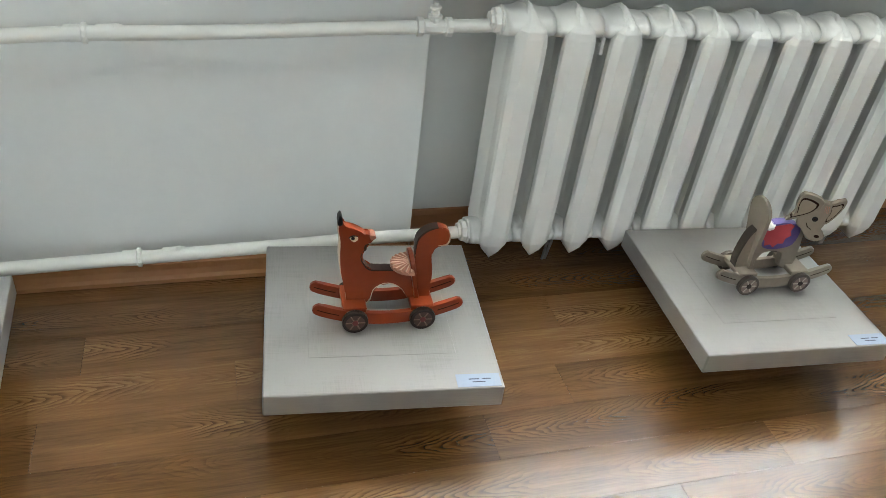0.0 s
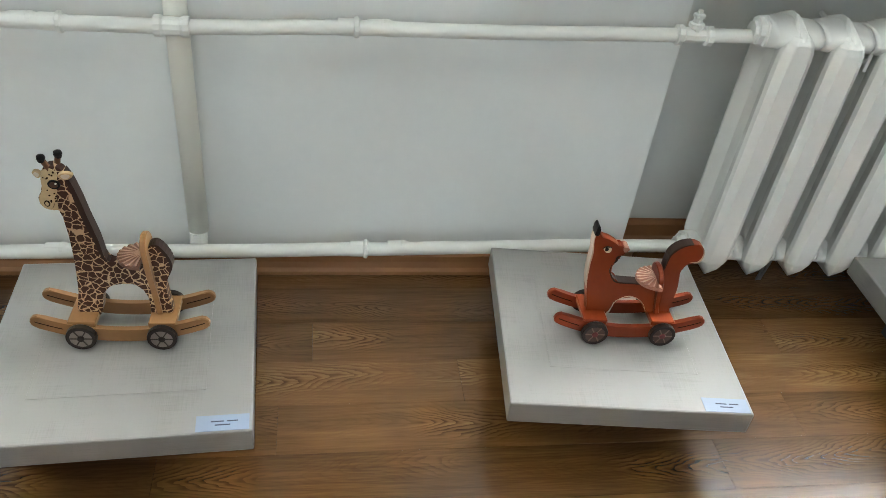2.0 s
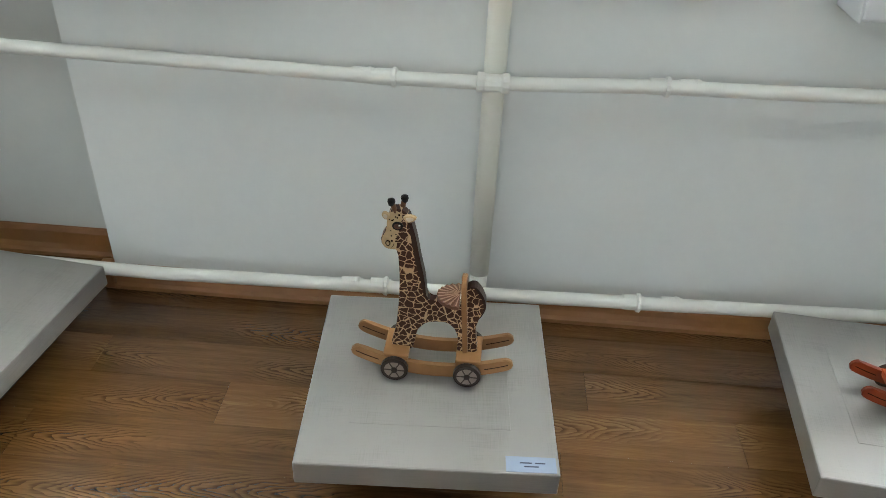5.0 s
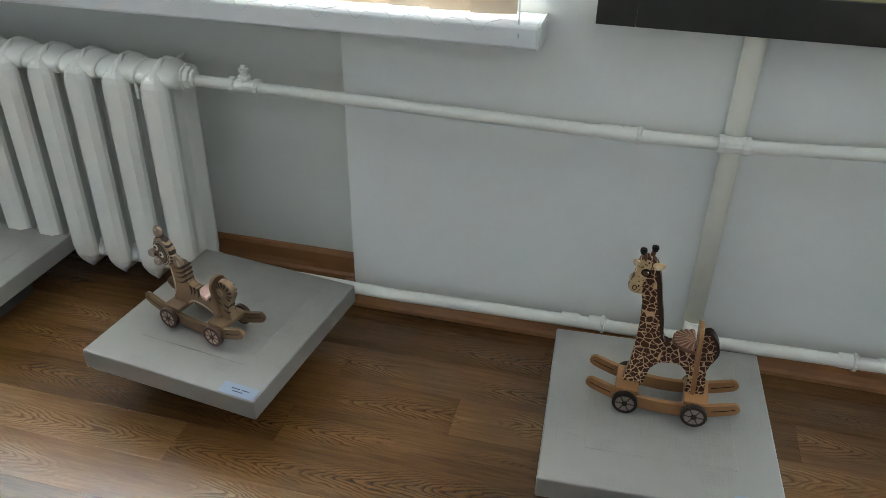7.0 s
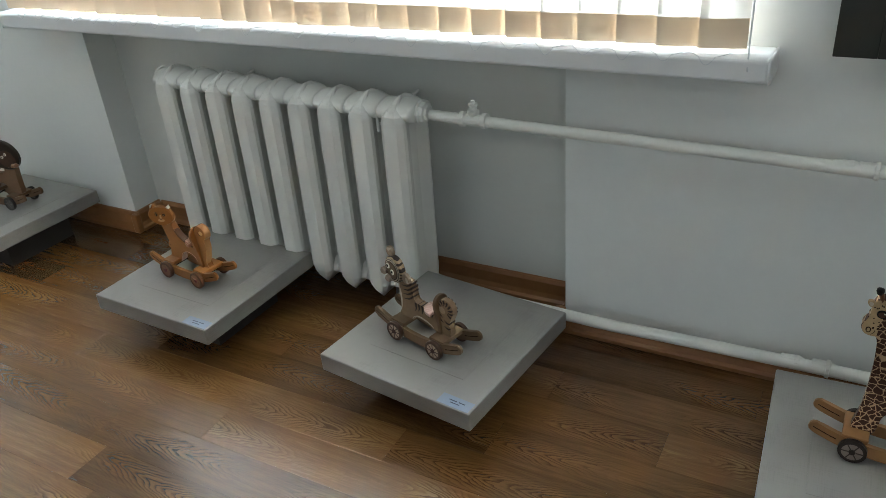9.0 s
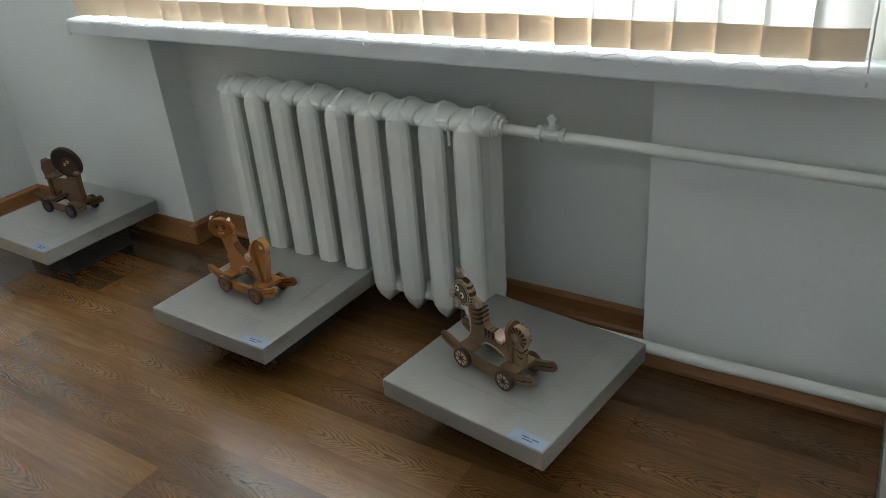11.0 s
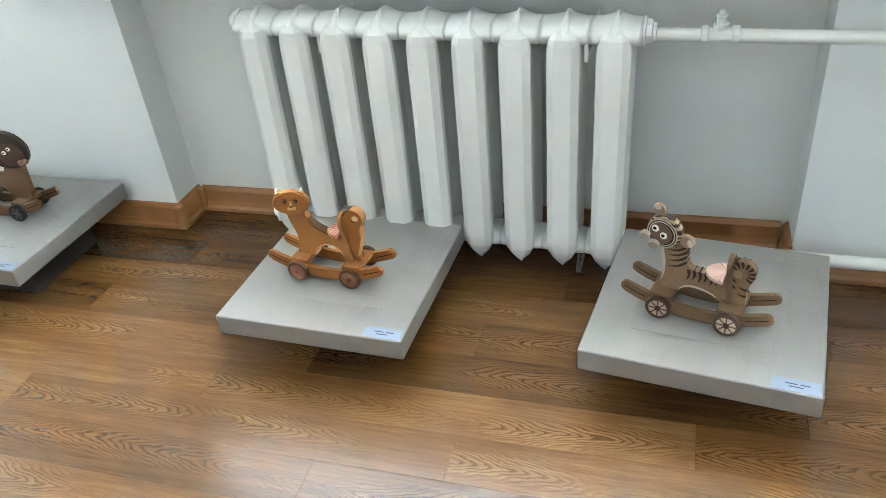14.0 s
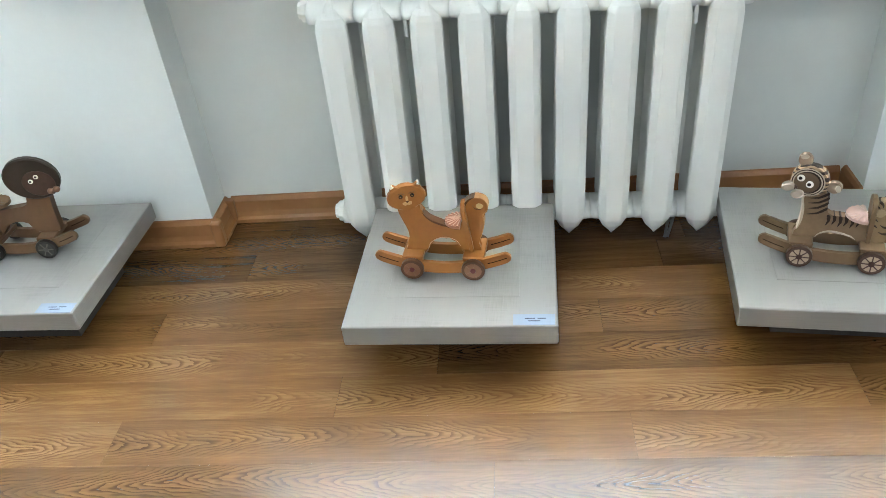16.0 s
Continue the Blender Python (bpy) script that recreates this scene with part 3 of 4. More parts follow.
part("foot_joint", tube([(-0.127, 1.706, 0.090), (-0.127, 1.714, 0.128)], 0.0180, 16), PIPE, riser, "white painted foot of the riser")
part("tee", lathe([(0.0140, -0.030), (0.0185, -0.029), (0.0185, -0.018), (0.016, -0.014), (0.016, 0.014), (0.0185, 0.018), (0.0185, 0.029), (0.0140, 0.030)], 12, "x"), PIPE, riser, "white painted tee", at=pose(-0.130, AXIS - 0.004, 0.5735))

# ---- picture on the pier ----
pic = thing("framed_picture", "dark framed picture hanging on the white wall", "picture", pose(-0.034, 1.705, 1.103))
for nm, a in (("frame_side", (-0.385, -0.312, -0.32, 0.32)), ("frame_side", (0.312, 0.385, -0.32, 0.32)), ("frame_side", (-0.312, 0.312, -0.32, -0.247)), ("frame_side", (-0.312, 0.312, 0.247, 0.32))):
    part(nm, boxed(a[0], a[1], -0.018, 0.018, a[2], a[3], bevel=0.0015, seg=2), FRAME, pic)
part("backing", boxed(-0.318, 0.318, 0.0, 0.016, -0.25, 0.25), PICTURE, pic, "murky green-brown picture")
for z in (-0.2455, 0.2455):
    part("gilt_slip", boxed(-0.312, 0.312, -0.008, 0.0, z - 0.004, z + 0.004), GILT, pic, "thin gilt slip")

# ---- display boards ----


def display_board(cx, cy, turn, top, label):
    d = thing("display_board", label, "display stand", pose(cx, cy, 0, 0, 0, turn), group="low display boards")
    part("top", boxed(-0.2085, 0.2085, -0.2135, 0.2135, top - 0.046, top, bevel=0.003, seg=2), LINEN, d, "beige linen stretched over a board")
    part("patch", boxed(-0.13, 0.135, -0.125, 0.12, top - 0.0005, top + 0.0006, bevel=0.0004), LINEN, d, "square patch of the same linen")
    part("plinth", boxed(-0.12, 0.12, -0.11, 0.13, 0, top - 0.046), BASE, d, "plinth set back under the board, blackened for the shade there")
    card = thing("label_card", "small white label card, tinted for blue window reflection, with two lines of print", "label", pose(cx, cy, top, 0, 0, turn), group="label cards")
    part("paper", boxed(0.124, 0.203, -0.2105, -0.180, 0.0002, 0.0010), CARD, card)
    for n, (a, b, y) in enumerate(((0.146, 0.165, -0.1925), (0.170, 0.186, -0.1925), (0.152, 0.175, -0.1995))):
        part("print_line", boxed(a, b, y - 0.0011, y + 0.0011, 0.0008, 0.0013), INK, card, "line of dark print")
    return d


BOARDS = [(1.486, 1.386, -3.8, 0.150), (0.656, 1.404, -5.7, 0.151), (-0.201, 1.376, 2.8, 0.150), (-1.134, 1.434, -7.1, 0.146), (-1.902, 1.438, -2.0, 0.142), (-2.893, 1.509, -1.5, 0.154)]
for b in BOARDS:
    display_board(*b, "low square display board covered in beige linen on a dark plinth")

# ---- wooden toys ----
MM = 0.001


def pts(flat, dz=15, flip=1):
    return [(flip * flat[i] * MM, (flat[i + 1] + dz) * MM) for i in range(0, len(flat), 2)]


def wheel(toy, x, y, out, disc, rim, spoke, hub, spokes, r=0.0240):
    """A cart wheel with its rim, painted spokes and hub; out is the side that faces away from the toy."""
    w = part("wheel", lathe([(0, -0.0045), (r * 0.86, -0.0045), (r * 0.86, 0.0045), (0, 0.0045)], 24, "y"), disc, toy, at=pose(x, y, r))
    part("rim", lathe([(r * 0.74, -0.0052), (r * 0.97, -0.0052), (r, -0.004), (r, 0.004), (r * 0.97, 0.0052), (r * 0.74, 0.0052), (r * 0.74, -0.0052)], 24, "y"), rim, w)
    for i in range(spokes):
        a = 360.0 * i / spokes
        bm = boxed(0.004, r * 0.78, -0.0052, 0.0052, -0.0011, 0.0011)
        part("spoke", bm, spoke, w, at=pose(0, 0, 0, 0, a, 0))
    part("hub", lathe([(0, -0.0066), (0.0052, -0.0066), (0.0060, -0.005), (0.0060, 0.005), (0.0052, 0.0066), (0, 0.0066)], 12, "y"), hub, w)
    return w


def rocker(toy, y, wood, thick=0.0045):
    """A curved runner with rounded ends and a burnt line near each end."""
    n, half, hw = 18, 0.128, 0.0125
    mid = lambda x: 0.0205 + 0.032 * (x / 0.138) ** 2
    top, low = [], []
    for i in range(n + 1):
        x = -half + 2 * half * i / n
        top.append((x, mid(x) + hw))
        low.append((x, mid(x) - hw))
    right = [(half + hw * math.sin(a), mid(half) + hw * math.cos(a)) for a in [math.pi * k / 6 for k in range(1, 6)]]
    left = [(-half - hw * math.sin(a), mid(half) - hw * math.cos(a)) for a in [math.pi * k / 6 for k in range(1, 6)]]
    rk = part("rocker", board(top + right + list(reversed(low)) + left, y - thick, y + thick, 0.0018), wood, toy)
    for s in (-1, 1):
        bm = bmesh.new()
        ps = [(s * (0.092 + 0.040 * i / 5), mid(0.092 + 0.040 * i / 5)) for i in range(6)]
        up = [(a, b + 0.0009) for a, b in ps]
        dn = [(a, b - 0.0009) for a, b in reversed(ps)]
        part("groove", board(up + dn, y - thick - 0.0003, y + thick + 0.0003, 0), GROOVE, rk, "dark burnt line")
    return rk


GAP = 0.066


def running_gear(toy, wood, wheel_mats, spokes, flip=1):
    for y in (0.0, GAP):
        rocker(toy, y, wood)
    for x in (-0.063, 0.063):
        wheel(toy, x, -0.0115, -1, *wheel_mats, spokes)
        wheel(toy, x, GAP + 0.0115, 1, *wheel_mats, spokes)
        part("cross_block", boxed(x - 0.022, x + 0.022, -0.003, GAP + 0.003, 0.036, 0.047, bevel=0.0015), wood, toy)
        part("axle", tube([(x, -0.015, 0.0240), (x, GAP + 0.015, 0.0240)], 0.0028, 8), GROOVE, toy)


def seat(toy, x, z, material, flip=1, r=0.033, ray=None):
    """A half-round seat with pressed flutes that spread from the backrest."""
    bm = bmesh.new()
    n = 22
    cy = GAP / 2
    c0, c1 = bm.verts.new((x, cy, z + 0.006)), bm.verts.new((x, cy, z - 0.003))
    up, dn = [], []
    for i in range(n + 1):
        a = math.pi * i / n - math.pi / 2
        px, py = x - flip * r * 1.2 * math.cos(a), cy + r * math.sin(a)
        up.append(bm.verts.new((px, py, z + (0.0030 if i % 2 else 0.0002))))
        dn.append(bm.verts.new((px, py, z - 0.005)))
    for i in range(n):
        bm.faces.new((c0, up[i], up[i + 1]))
        bm.faces.new((c1, dn[i + 1], dn[i]))
        bm.faces.new((up[i], dn[i], dn[i + 1], up[i + 1]))
    bm.faces.new((c0, c1, dn[0], up[0]))
    bm.faces.new((c1, c0, up[n], dn[n]))
    st = part("seat", bm, material, toy, "fluted half-round seat")
    if ray:
        for i in range(1, n, 2):
            a = math.pi * i / n - math.pi / 2
            c, sn, h = math.cos(a), math.sin(a), 0.0011
            tip = [(0.10, 0.45, 0.0062), (0.97, 1.0, 0.0036)]
            bm = bmesh.new()
            low, high = [], []
            for k, wd, dz in tip:
                for sg in (-1, 1):
                    px, py = x - flip * r * 1.2 * c * k - flip * sn * h * wd * sg, cy + r * sn * k - c * h * wd * sg
                    low.append(bm.verts.new((px, py, z + dz - 0.002)))
                    high.append(bm.verts.new((px, py, z + dz)))
            for q in (low, high):
                bm.faces.new((q[0], q[1], q[3], q[2]))
            for a_, b_ in ((0, 1), (1, 3), (3, 2), (2, 0)):
                bm.faces.new((low[a_], low[b_], high[b_], high[a_]))
            part("ray", bm, ray, st, "paler painted ray")
    return st


def backrest(toy, x_top, x_low, z_top, wood, w_top=0.025, w_low=0.014, flip=1, label=""):
    """A paddle-shaped board set across the body."""
    n = 10
    h = z_top - 0.046
    side = [(-w_low, 0.0), (-w_low * 1.02, h * 0.25), (-w_top * 0.85, h * 0.6), (-w_top, h - w_top)]
    arc = [(-w_top * math.cos(a), h - w_top + w_top * math.sin(a)) for a in [math.pi * k / n for k in range(1, n)]]
    outline = side + arc + [(-a, b) for a, b in reversed(side)]
    bm = board(outline, -0.0045, 0.0045, 0.0015)
    lean = math.degrees(math.atan2((x_top - x_low) * flip, h))
    return part("backrest", bm, wood, toy, label, at=Matrix.Translation((x_low * flip, GAP / 2, 0.046)) @ Matrix.Rotation(radians(lean), 4, "Y") @ Matrix.Rotation(radians(90), 4, "Z"))


def edge_band(toy, name, outline, i0, i1, width, material, label, taper=True):
    """A painted band along a stretch of a sawn board's edge, running over both faces."""
    n = len(outline)
    area = sum(outline[k][0] * outline[(k + 1) % n][1] - outline[(k + 1) % n][0] * outline[k][1] for k in range(n))
    turn = 1.0 if area > 0 else -1.0
    outer, inner = [], []
    for k in range(i0, i1 + 1):
        p, a, b = outline[k % n], outline[(k - 1) % n], outline[(k + 1) % n]
        d = Vector((b[0] - a[0], b[1] - a[1])).normalized()
        inward = Vector((-d.y, d.x)) * turn
        w = width * (math.sin(math.pi * (0.04 + 0.92 * (k - i0) / max(1, i1 - i0))) if taper else 1.0)
        outer.append((p[0] - inward.x * 0.0004, p[1] - inward.y * 0.0004))
        inner.append((p[0] + inward.x * w, p[1] + inward.y * w))
    bm = bmesh.new()
    y0, y1 = B0 - 0.0006, B1 + 0.0006
    cols = [[bm.verts.new((q[0], y, q[1])) for q, y in ((i_, y0), (o_, y0), (o_, y1), (i_, y1))] for o_, i_ in zip(outer, inner)]
    for a, b in zip(cols, cols[1:]):
        for k in range(4):
            bm.faces.new((a[k], a[(k + 1) % 4], b[(k + 1) % 4], b[k]))
    bm.faces.new(cols[0])
    bm.faces.new(list(reversed(cols[-1])))
    return part(name, bm, material, toy, label)


def eye_spot(toy, x, z, y, r=0.005, white=WHITEP, pupil=BLACK, out=-1):
    e = part("eye", board(ellipse(x, z, r, r, 16), min(y, y + out * 0.0012), max(y, y + out * 0.0012), 0), white, toy, "painted eye")
    part("pupil", board(ellipse(x - r * 0.15, z, r * (0.28 if white is BLACK else 0.5), r * (0.28 if white is BLACK else 0.5), 12), min(y, y + out * 0.0020), max(y, y + out * 0.0020), 0), pupil, e)


def wood_paint(name, c, rough=0.42, vary=0.10):
    return mat(name, tuple(0.79 * v for v in c), rough, scale=90, vary=vary, stain=0.08, stain_scale=25, bump=0.06, bump_scale=150, coat=0.08, spec=0.28)


B0, B1 = GAP / 2 - 0.009, GAP / 2 + 0.009        # body board, near and far side
PINK = wood_paint("pink_copper_paint", (0.46, 0.20, 0.135), 0.32)
DARKRIM = wood_paint("dark_brown_wheel_paint", (0.026, 0.015, 0.010))
REDHUB = mat("dark_red_hub", (0.12, 0.012, 0.010), 0.4)

# fox
FOXRED = wood_paint("fox_red_paint", (0.245, 0.036, 0.0085), 0.30)
PALERAY = wood_paint("pale_copper_paint", (0.72, 0.42, 0.32), 0.30)
CREAMEDGE = wood_paint("cream_edge_paint", (0.62, 0.47, 0.36), 0.42)
EDGEDARK = wood_paint("smoked_dark_edge", (0.030, 0.012, 0.008), 0.38)
fox = thing("toy_fox", "red painted wooden rocking fox on four wheels", "toy", pose(0.6690, 1.358, 0.1518, 0, 0, -3.0), group="wooden rocking toys")
running_gear(fox, FOXRED, (wood_paint("brown_wheel_disc", (0.085, 0.045, 0.034)), DARKRIM, wood_paint("pale_spoke", (0.19, 0.115, 0.085)), REDHUB), 6)
FOX = [-73, 38, -77, 58, -84, 90, -90, 118, -93, 148, -93, 178, -96, 203, -93, 224, -90, 226, -88, 214, -79, 209, -67, 205, -55, 198, -46, 191, -37, 191, -29, 187, -38, 174, -44, 169, -45, 160, -52, 153, -52, 138, -40, 119, -26, 114, 7, 112, 30, 107, 46, 111, 45, 146, 46, 175, 54, 190, 67, 199, 83, 202, 98, 199, 106, 187, 106, 171, 99, 163, 86, 163, 77, 154, 76, 137, 80, 112, 81, 88, 78, 68, 81, 38, 44, 38, 29, 63, 14, 77, -2, 82, -16, 78, -28, 66, -36, 38]
body = smooth_loop(pts(FOX, 0), 3)
part("body", board(body, B0, B1, 0.0025), FOXRED, fox, "red fox cut from thick board")
edge_band(fox, "neck_edge", body, 57, 72, 0.0026, EDGEDARK, "smoked dark edge along the neck and back")
edge_band(fox, "tail_edge", body, 78, 90, 0.0034, EDGEDARK, "smoked dark edge up the tail")
edge_band(fox, "chest", body, 7, 20, 0.0024, CREAMEDGE, "cream painted chest edge")
edge_band(fox, "tail_tip", body, 95, 105, 0.0026, CREAMEDGE, "cream painted tail tip")
edge_band(fox, "belly", body, 128, 146, 0.0011, CREAMEDGE, "cream line along the belly arch")
edge_band(fox, "chin", body, 49, 56, 0.0045, EDGEDARK, "dark painted chin")
seat(fox, 0.042, 0.120, PINK, ray=PALERAY)
backrest(fox, 0.036, 0.056, 0.152, FOXRED)
part("ear_tip", board(smooth_loop([(-0.0965, 0.214), (-0.0955, 0.228), (-0.0925, 0.233), (-0.0890, 0.228), (-0.0885, 0.214)], 3), B0 - 0.001, B1 + 0.001, 0.001), BLACK, fox, "black painted ear tip")
eye = part("eye", board(smooth_loop([(-0.075, 0.186), (-0.070, 0.190), (-0.061, 0.1880), (-0.062, 0.181), (-0.068, 0.1785)], 3), B0 - 0.0012, B0, 0), wood_paint("cream_eye", (0.72, 0.62, 0.46)), fox, "cream almond-shaped eye")
part("pupil", board(ellipse(-0.0695, 0.1865, 0.0034, 0.0036, 14), B0 - 0.0020, B0, 0), BLACK, eye)
part("brow", board(smooth_loop([(-0.077, 0.187), (-0.070, 0.1925), (-0.060, 0.1895), (-0.069, 0.1905)], 3), B0 - 0.0014, B0, 0), BLACK, fox, "black painted brow")
part("nose", board(smooth_loop([(-0.040, 0.1905), (-0.033, 0.1905), (-0.0285, 0.187), (-0.033, 0.181), (-0.038, 0.182)], 3), B0 - 0.0010, B1 + 0.0010, 0), PINK, fox, "pinkish painted nose")

# giraffe
TAN = wood_paint("tan_wood", (0.32, 0.155, 0.062), 0.40)
GCOAT = giraffe_coat()
gir = thing("toy_giraffe", "wooden rocking giraffe with brown patches on four wheels", "toy", pose(-0.201, 1.366, 0.1508, 0, 0, -1.5), group="wooden rocking toys")
running_gear(gir, TAN, (wood_paint("grey_wheel_disc", (0.24, 0.185, 0.165)), DARKRIM, wood_paint("dark_spoke", (0.05, 0.03, 0.022)), DARKRIM), 6)
GIRAFFE = [-73, 40, -66, 89, -62, 142, -61, 193, -63, 227, -65, 249, -75, 250, -87, 253, -92, 265, -90, 274, -83, 287, -82, 304, -78, 319, -66, 325, -53, 320, -44, 304, -36, 275, -29, 238, -20, 195, -14, 155, 1, 152, 21, 140, 38, 136, 47, 172, 56, 186, 68, 186, 81, 166, 85, 145, 77, 124, 71, 110, 72, 85, 75, 40, 44, 40, 42, 72, 36, 97, 18, 108, -2, 108, -22, 97, -30, 80, -39, 40]
body = smooth_loop(pts(GIRAFFE, 0), 3)
part("body", board(body, B0, B1, 0.0015), GCOAT, gir, "giraffe painted with brown patches")
edge_band(gir, "mane", body, 43, 58, 0.0085, wood_paint("dark_mane", (0.035, 0.014, 0.009)), "dark brown painted mane")
edge_band(gir, "tail_edge", body, 71, 84, 0.0045, EDGEDARK, "smoked dark edge of the tail")
FACEC = wood_paint("giraffe_face", (0.60, 0.42, 0.235), 0.42, 0.28)
part("face", board(smooth_loop(pts([-67, 252, -76, 250, -86, 253, -91, 264, -89, 273, -83, 287, -82, 303, -78, 317, -67, 322, -58, 314, -61, 297, -66, 272], 0), 3), B0 - 0.001, B1 + 0.001, 0.0005), FACEC, gir, "pale painted face")
rngf = random.Random(3)
for i in range(26):
    px, pz = -0.0800 + 0.020 * rngf.random(), 0.263 + 0.054 * rngf.random()
    if (px + 0.065) ** 2 + (pz - 0.295) ** 2 > 0.00013 and px > -0.080 - (pz - 0.29) * 0.1:
        part("freckle", board(ellipse(px, pz, 0.0009 + 0.0007 * rngf.random(), 0.0009 + 0.0005 * rngf.random(), 7), B0 - 0.0016, B0, 0), GROOVE, gir, "brown painted freckle")
HORN = wood_paint("brown_horn", (0.16, 0.07, 0.035))
for x0, x1, dy in ((-0.069, -0.0755, -0.006), (-0.060, -0.0565, 0.004)):
    h = part("horn", tube([(x0, GAP / 2 + dy, 0.318), ((x0 + x1) / 2, GAP / 2 + dy * 1.2, 0.329), (x1, GAP / 2 + dy * 1.4, 0.338)], 0.0042, 10), HORN, gir)
    part("horn_tip", lathe([(0, -0.008), (0.0045, -0.006), (0.0064, 0), (0.0055, 0.004), (0, 0.006)], 12), BLACK, h, "black knob", at=pose(x1, GAP / 2 + dy * 1.4, 0.338))
EARIN = wood_paint("pale_ear_inside", (0.72, 0.60, 0.47))
for x, z, sg, ln in ((-0.078, 0.312, -1, 0.012), (-0.056, 0.310, 1, 0.021)):
    ps = [(x, z + 0.004), (x + sg * ln * 0.55, z + 0.0085), (x + sg * ln, z + 0.005), (x + sg * ln * 0.75, z - 0.002), (x + sg * ln * 0.3, z - 0.004)]
    ear = part("ear", board(smooth_loop(ps, 3), B0 - 0.006, B0 + 0.001, 0.001), FACEC, gir, "leaf-shaped ear")
    cx, cz = sum(p[0] for p in ps) / 5, sum(p[1] for p in ps) / 5
    part("ear_inside", board(smooth_loop([(cx + 0.62 * (a - cx), cz + 0.62 * (b - cz)) for a, b in ps], 3), B0 - 0.0066, B0 - 0.003, 0), EARIN, ear, "whitish inside of the ear")
e = part("eye", board(ellipse(-0.065, 0.2955, 0.0088, 0.0078, 18), B0 - 0.0024, B0, 0), BLACK, gir, "large black painted eye")
part("iris", board(ellipse(-0.0655, 0.2950, 0.0058, 0.0050, 16), B0 - 0.0030, B0, 0), wood_paint("brown_iris", (0.10, 0.045, 0.025)), e, "dark brown iris")
part("glint", board(ellipse(-0.0620, 0.2975, 0.0015, 0.0013, 10), B0 - 0.0036, B0, 0), WHITEP, e, "white painted glint")
part("nostril", board(ellipse(-0.0805, 0.2615, 0.0042, 0.0055, 12), B0 - 0.0018, B0, 0), GROOVE, gir, "dark ringed nostril")
part("nostril_inside", board(ellipse(-0.0805, 0.2615, 0.0025, 0.0036, 12), B0 - 0.0024, B0, 0), FACEC, gir)
part("mouth_line", board(smooth_loop([(-0.0705, 0.264), (-0.0715, 0.257), (-0.0760, 0.2525), (-0.0725, 0.2568)], 3), B0 - 0.0018, B0, 0), GROOVE, gir, "dark painted mouth")
seat(gir, 0.041, 0.160, wood_paint("striped_brown_seat", (0.20, 0.090, 0.055)), ray=wood_paint("tan_ray", (0.42, 0.24, 0.16)))
backrest(gir, 0.046, 0.056, 0.203, TAN)

# cat
ORANGE = wood_paint("orange_wood", (0.345, 0.128, 0.030), 0.32)
cat = thing("toy_cat", "orange wooden rocking cat on four wheels", "toy", pose(-1.924, 1.386, 0.1428, 0, 0, -5.8), group="wooden rocking toys")
running_gear(cat, ORANGE, (wood_paint("brown_wood_wheel", (0.27, 0.120, 0.065)), wood_paint("brown_wood_rim", (0.13, 0.052, 0.022)), wood_paint("brown_wood_spoke", (0.27, 0.120, 0.065)), REDHUB), 5)
CAT = [-80, 38, -71, 67, -70, 92, -79, 119, -86, 144, -82, 166, -45, 160, -37, 138, -23, 122, -5, 113, 10, 107, 38, 99, 44, 130, 47, 152, 56, 167, 71, 174, 88, 170, 96, 157, 94, 142, 86, 133, 87, 112, 80, 85, 72, 58, 78, 38, 42, 38, 36, 56, 26, 71, 7, 78, -13, 74, -28, 62, -40, 38]
body = smooth_loop(pts(CAT, 0), 3)
part("body", board(body, B0, B1, 0.0025), ORANGE, cat, "orange cat cut from thick board")
BROWNEDGE = wood_paint("brown_smoked_edge", (0.115, 0.042, 0.014), 0.38)
edge_band(cat, "back_edge", body, 21, 33, 0.0040, BROWNEDGE, "smoked brown edge along the back")
edge_band(cat, "tail_edge", body, 36, 45, 0.0040, BROWNEDGE, "smoked brown edge up the tail")
# Lighter orange paints in the window light caught by the tail's edge.
edge_band(cat, "tail_rim", body, 45, 66, 0.0012, wood_paint("window_lit_orange_edge", (0.50, 0.235, 0.085)), "light orange line painted for window light on the tail edge")
edge_band(cat, "belly", body, 75, 90, 0.0012, PALERAY, "pale edge along the belly arch")
ht = Matrix.Translation((-0.063, B0 - 0.006, 0.180)) @ Matrix.Rotation(radians(20), 4, "Z")
head = part("head", board(ellipse(0, 0, 0.039, 0.0275, 28), -0.007, 0.007, 0.0025), ORANGE, cat, "flat round cat head", at=ht)
for sg in (-1, 1):
    ear = part("ear", board([(sg * 0.014, 0.0235), (sg * 0.033, 0.013), (sg * 0.0265, 0.0305)], -0.005, 0.005, 0.0012), ORANGE, head, "small pointed ear")
    part("ear_tip", board([(sg * 0.0215, 0.0265), (sg * 0.0295, 0.0225), (sg * 0.0268, 0.0318)], -0.0056, 0.0056, 0.0008), WHITEP, ear, "white painted ear tip")
    eye_spot(head, sg * 0.0115, 0.005, -0.007, 0.0042, BLACK, wood_paint("tan_eye", (0.50, 0.27, 0.12)))
    part("brow", board(smooth_loop([(sg * 0.004, 0.0085), (sg * 0.010, 0.0125), (sg * 0.018, 0.0105), (sg * 0.010, 0.0112)], 3), -0.0078, -0.006, 0), BROWNEDGE, head, "thin brown brow")
PALEMUZZLE = wood_paint("pale_muzzle", (0.62, 0.36, 0.19))
part("nose_ridge", board(smooth_loop([(-0.0016, 0.004), (0.0016, 0.004), (0.0026, -0.006), (-0.0026, -0.006)], 3), -0.0077, -0.006, 0), PALEMUZZLE, head, "pale painted nose ridge")
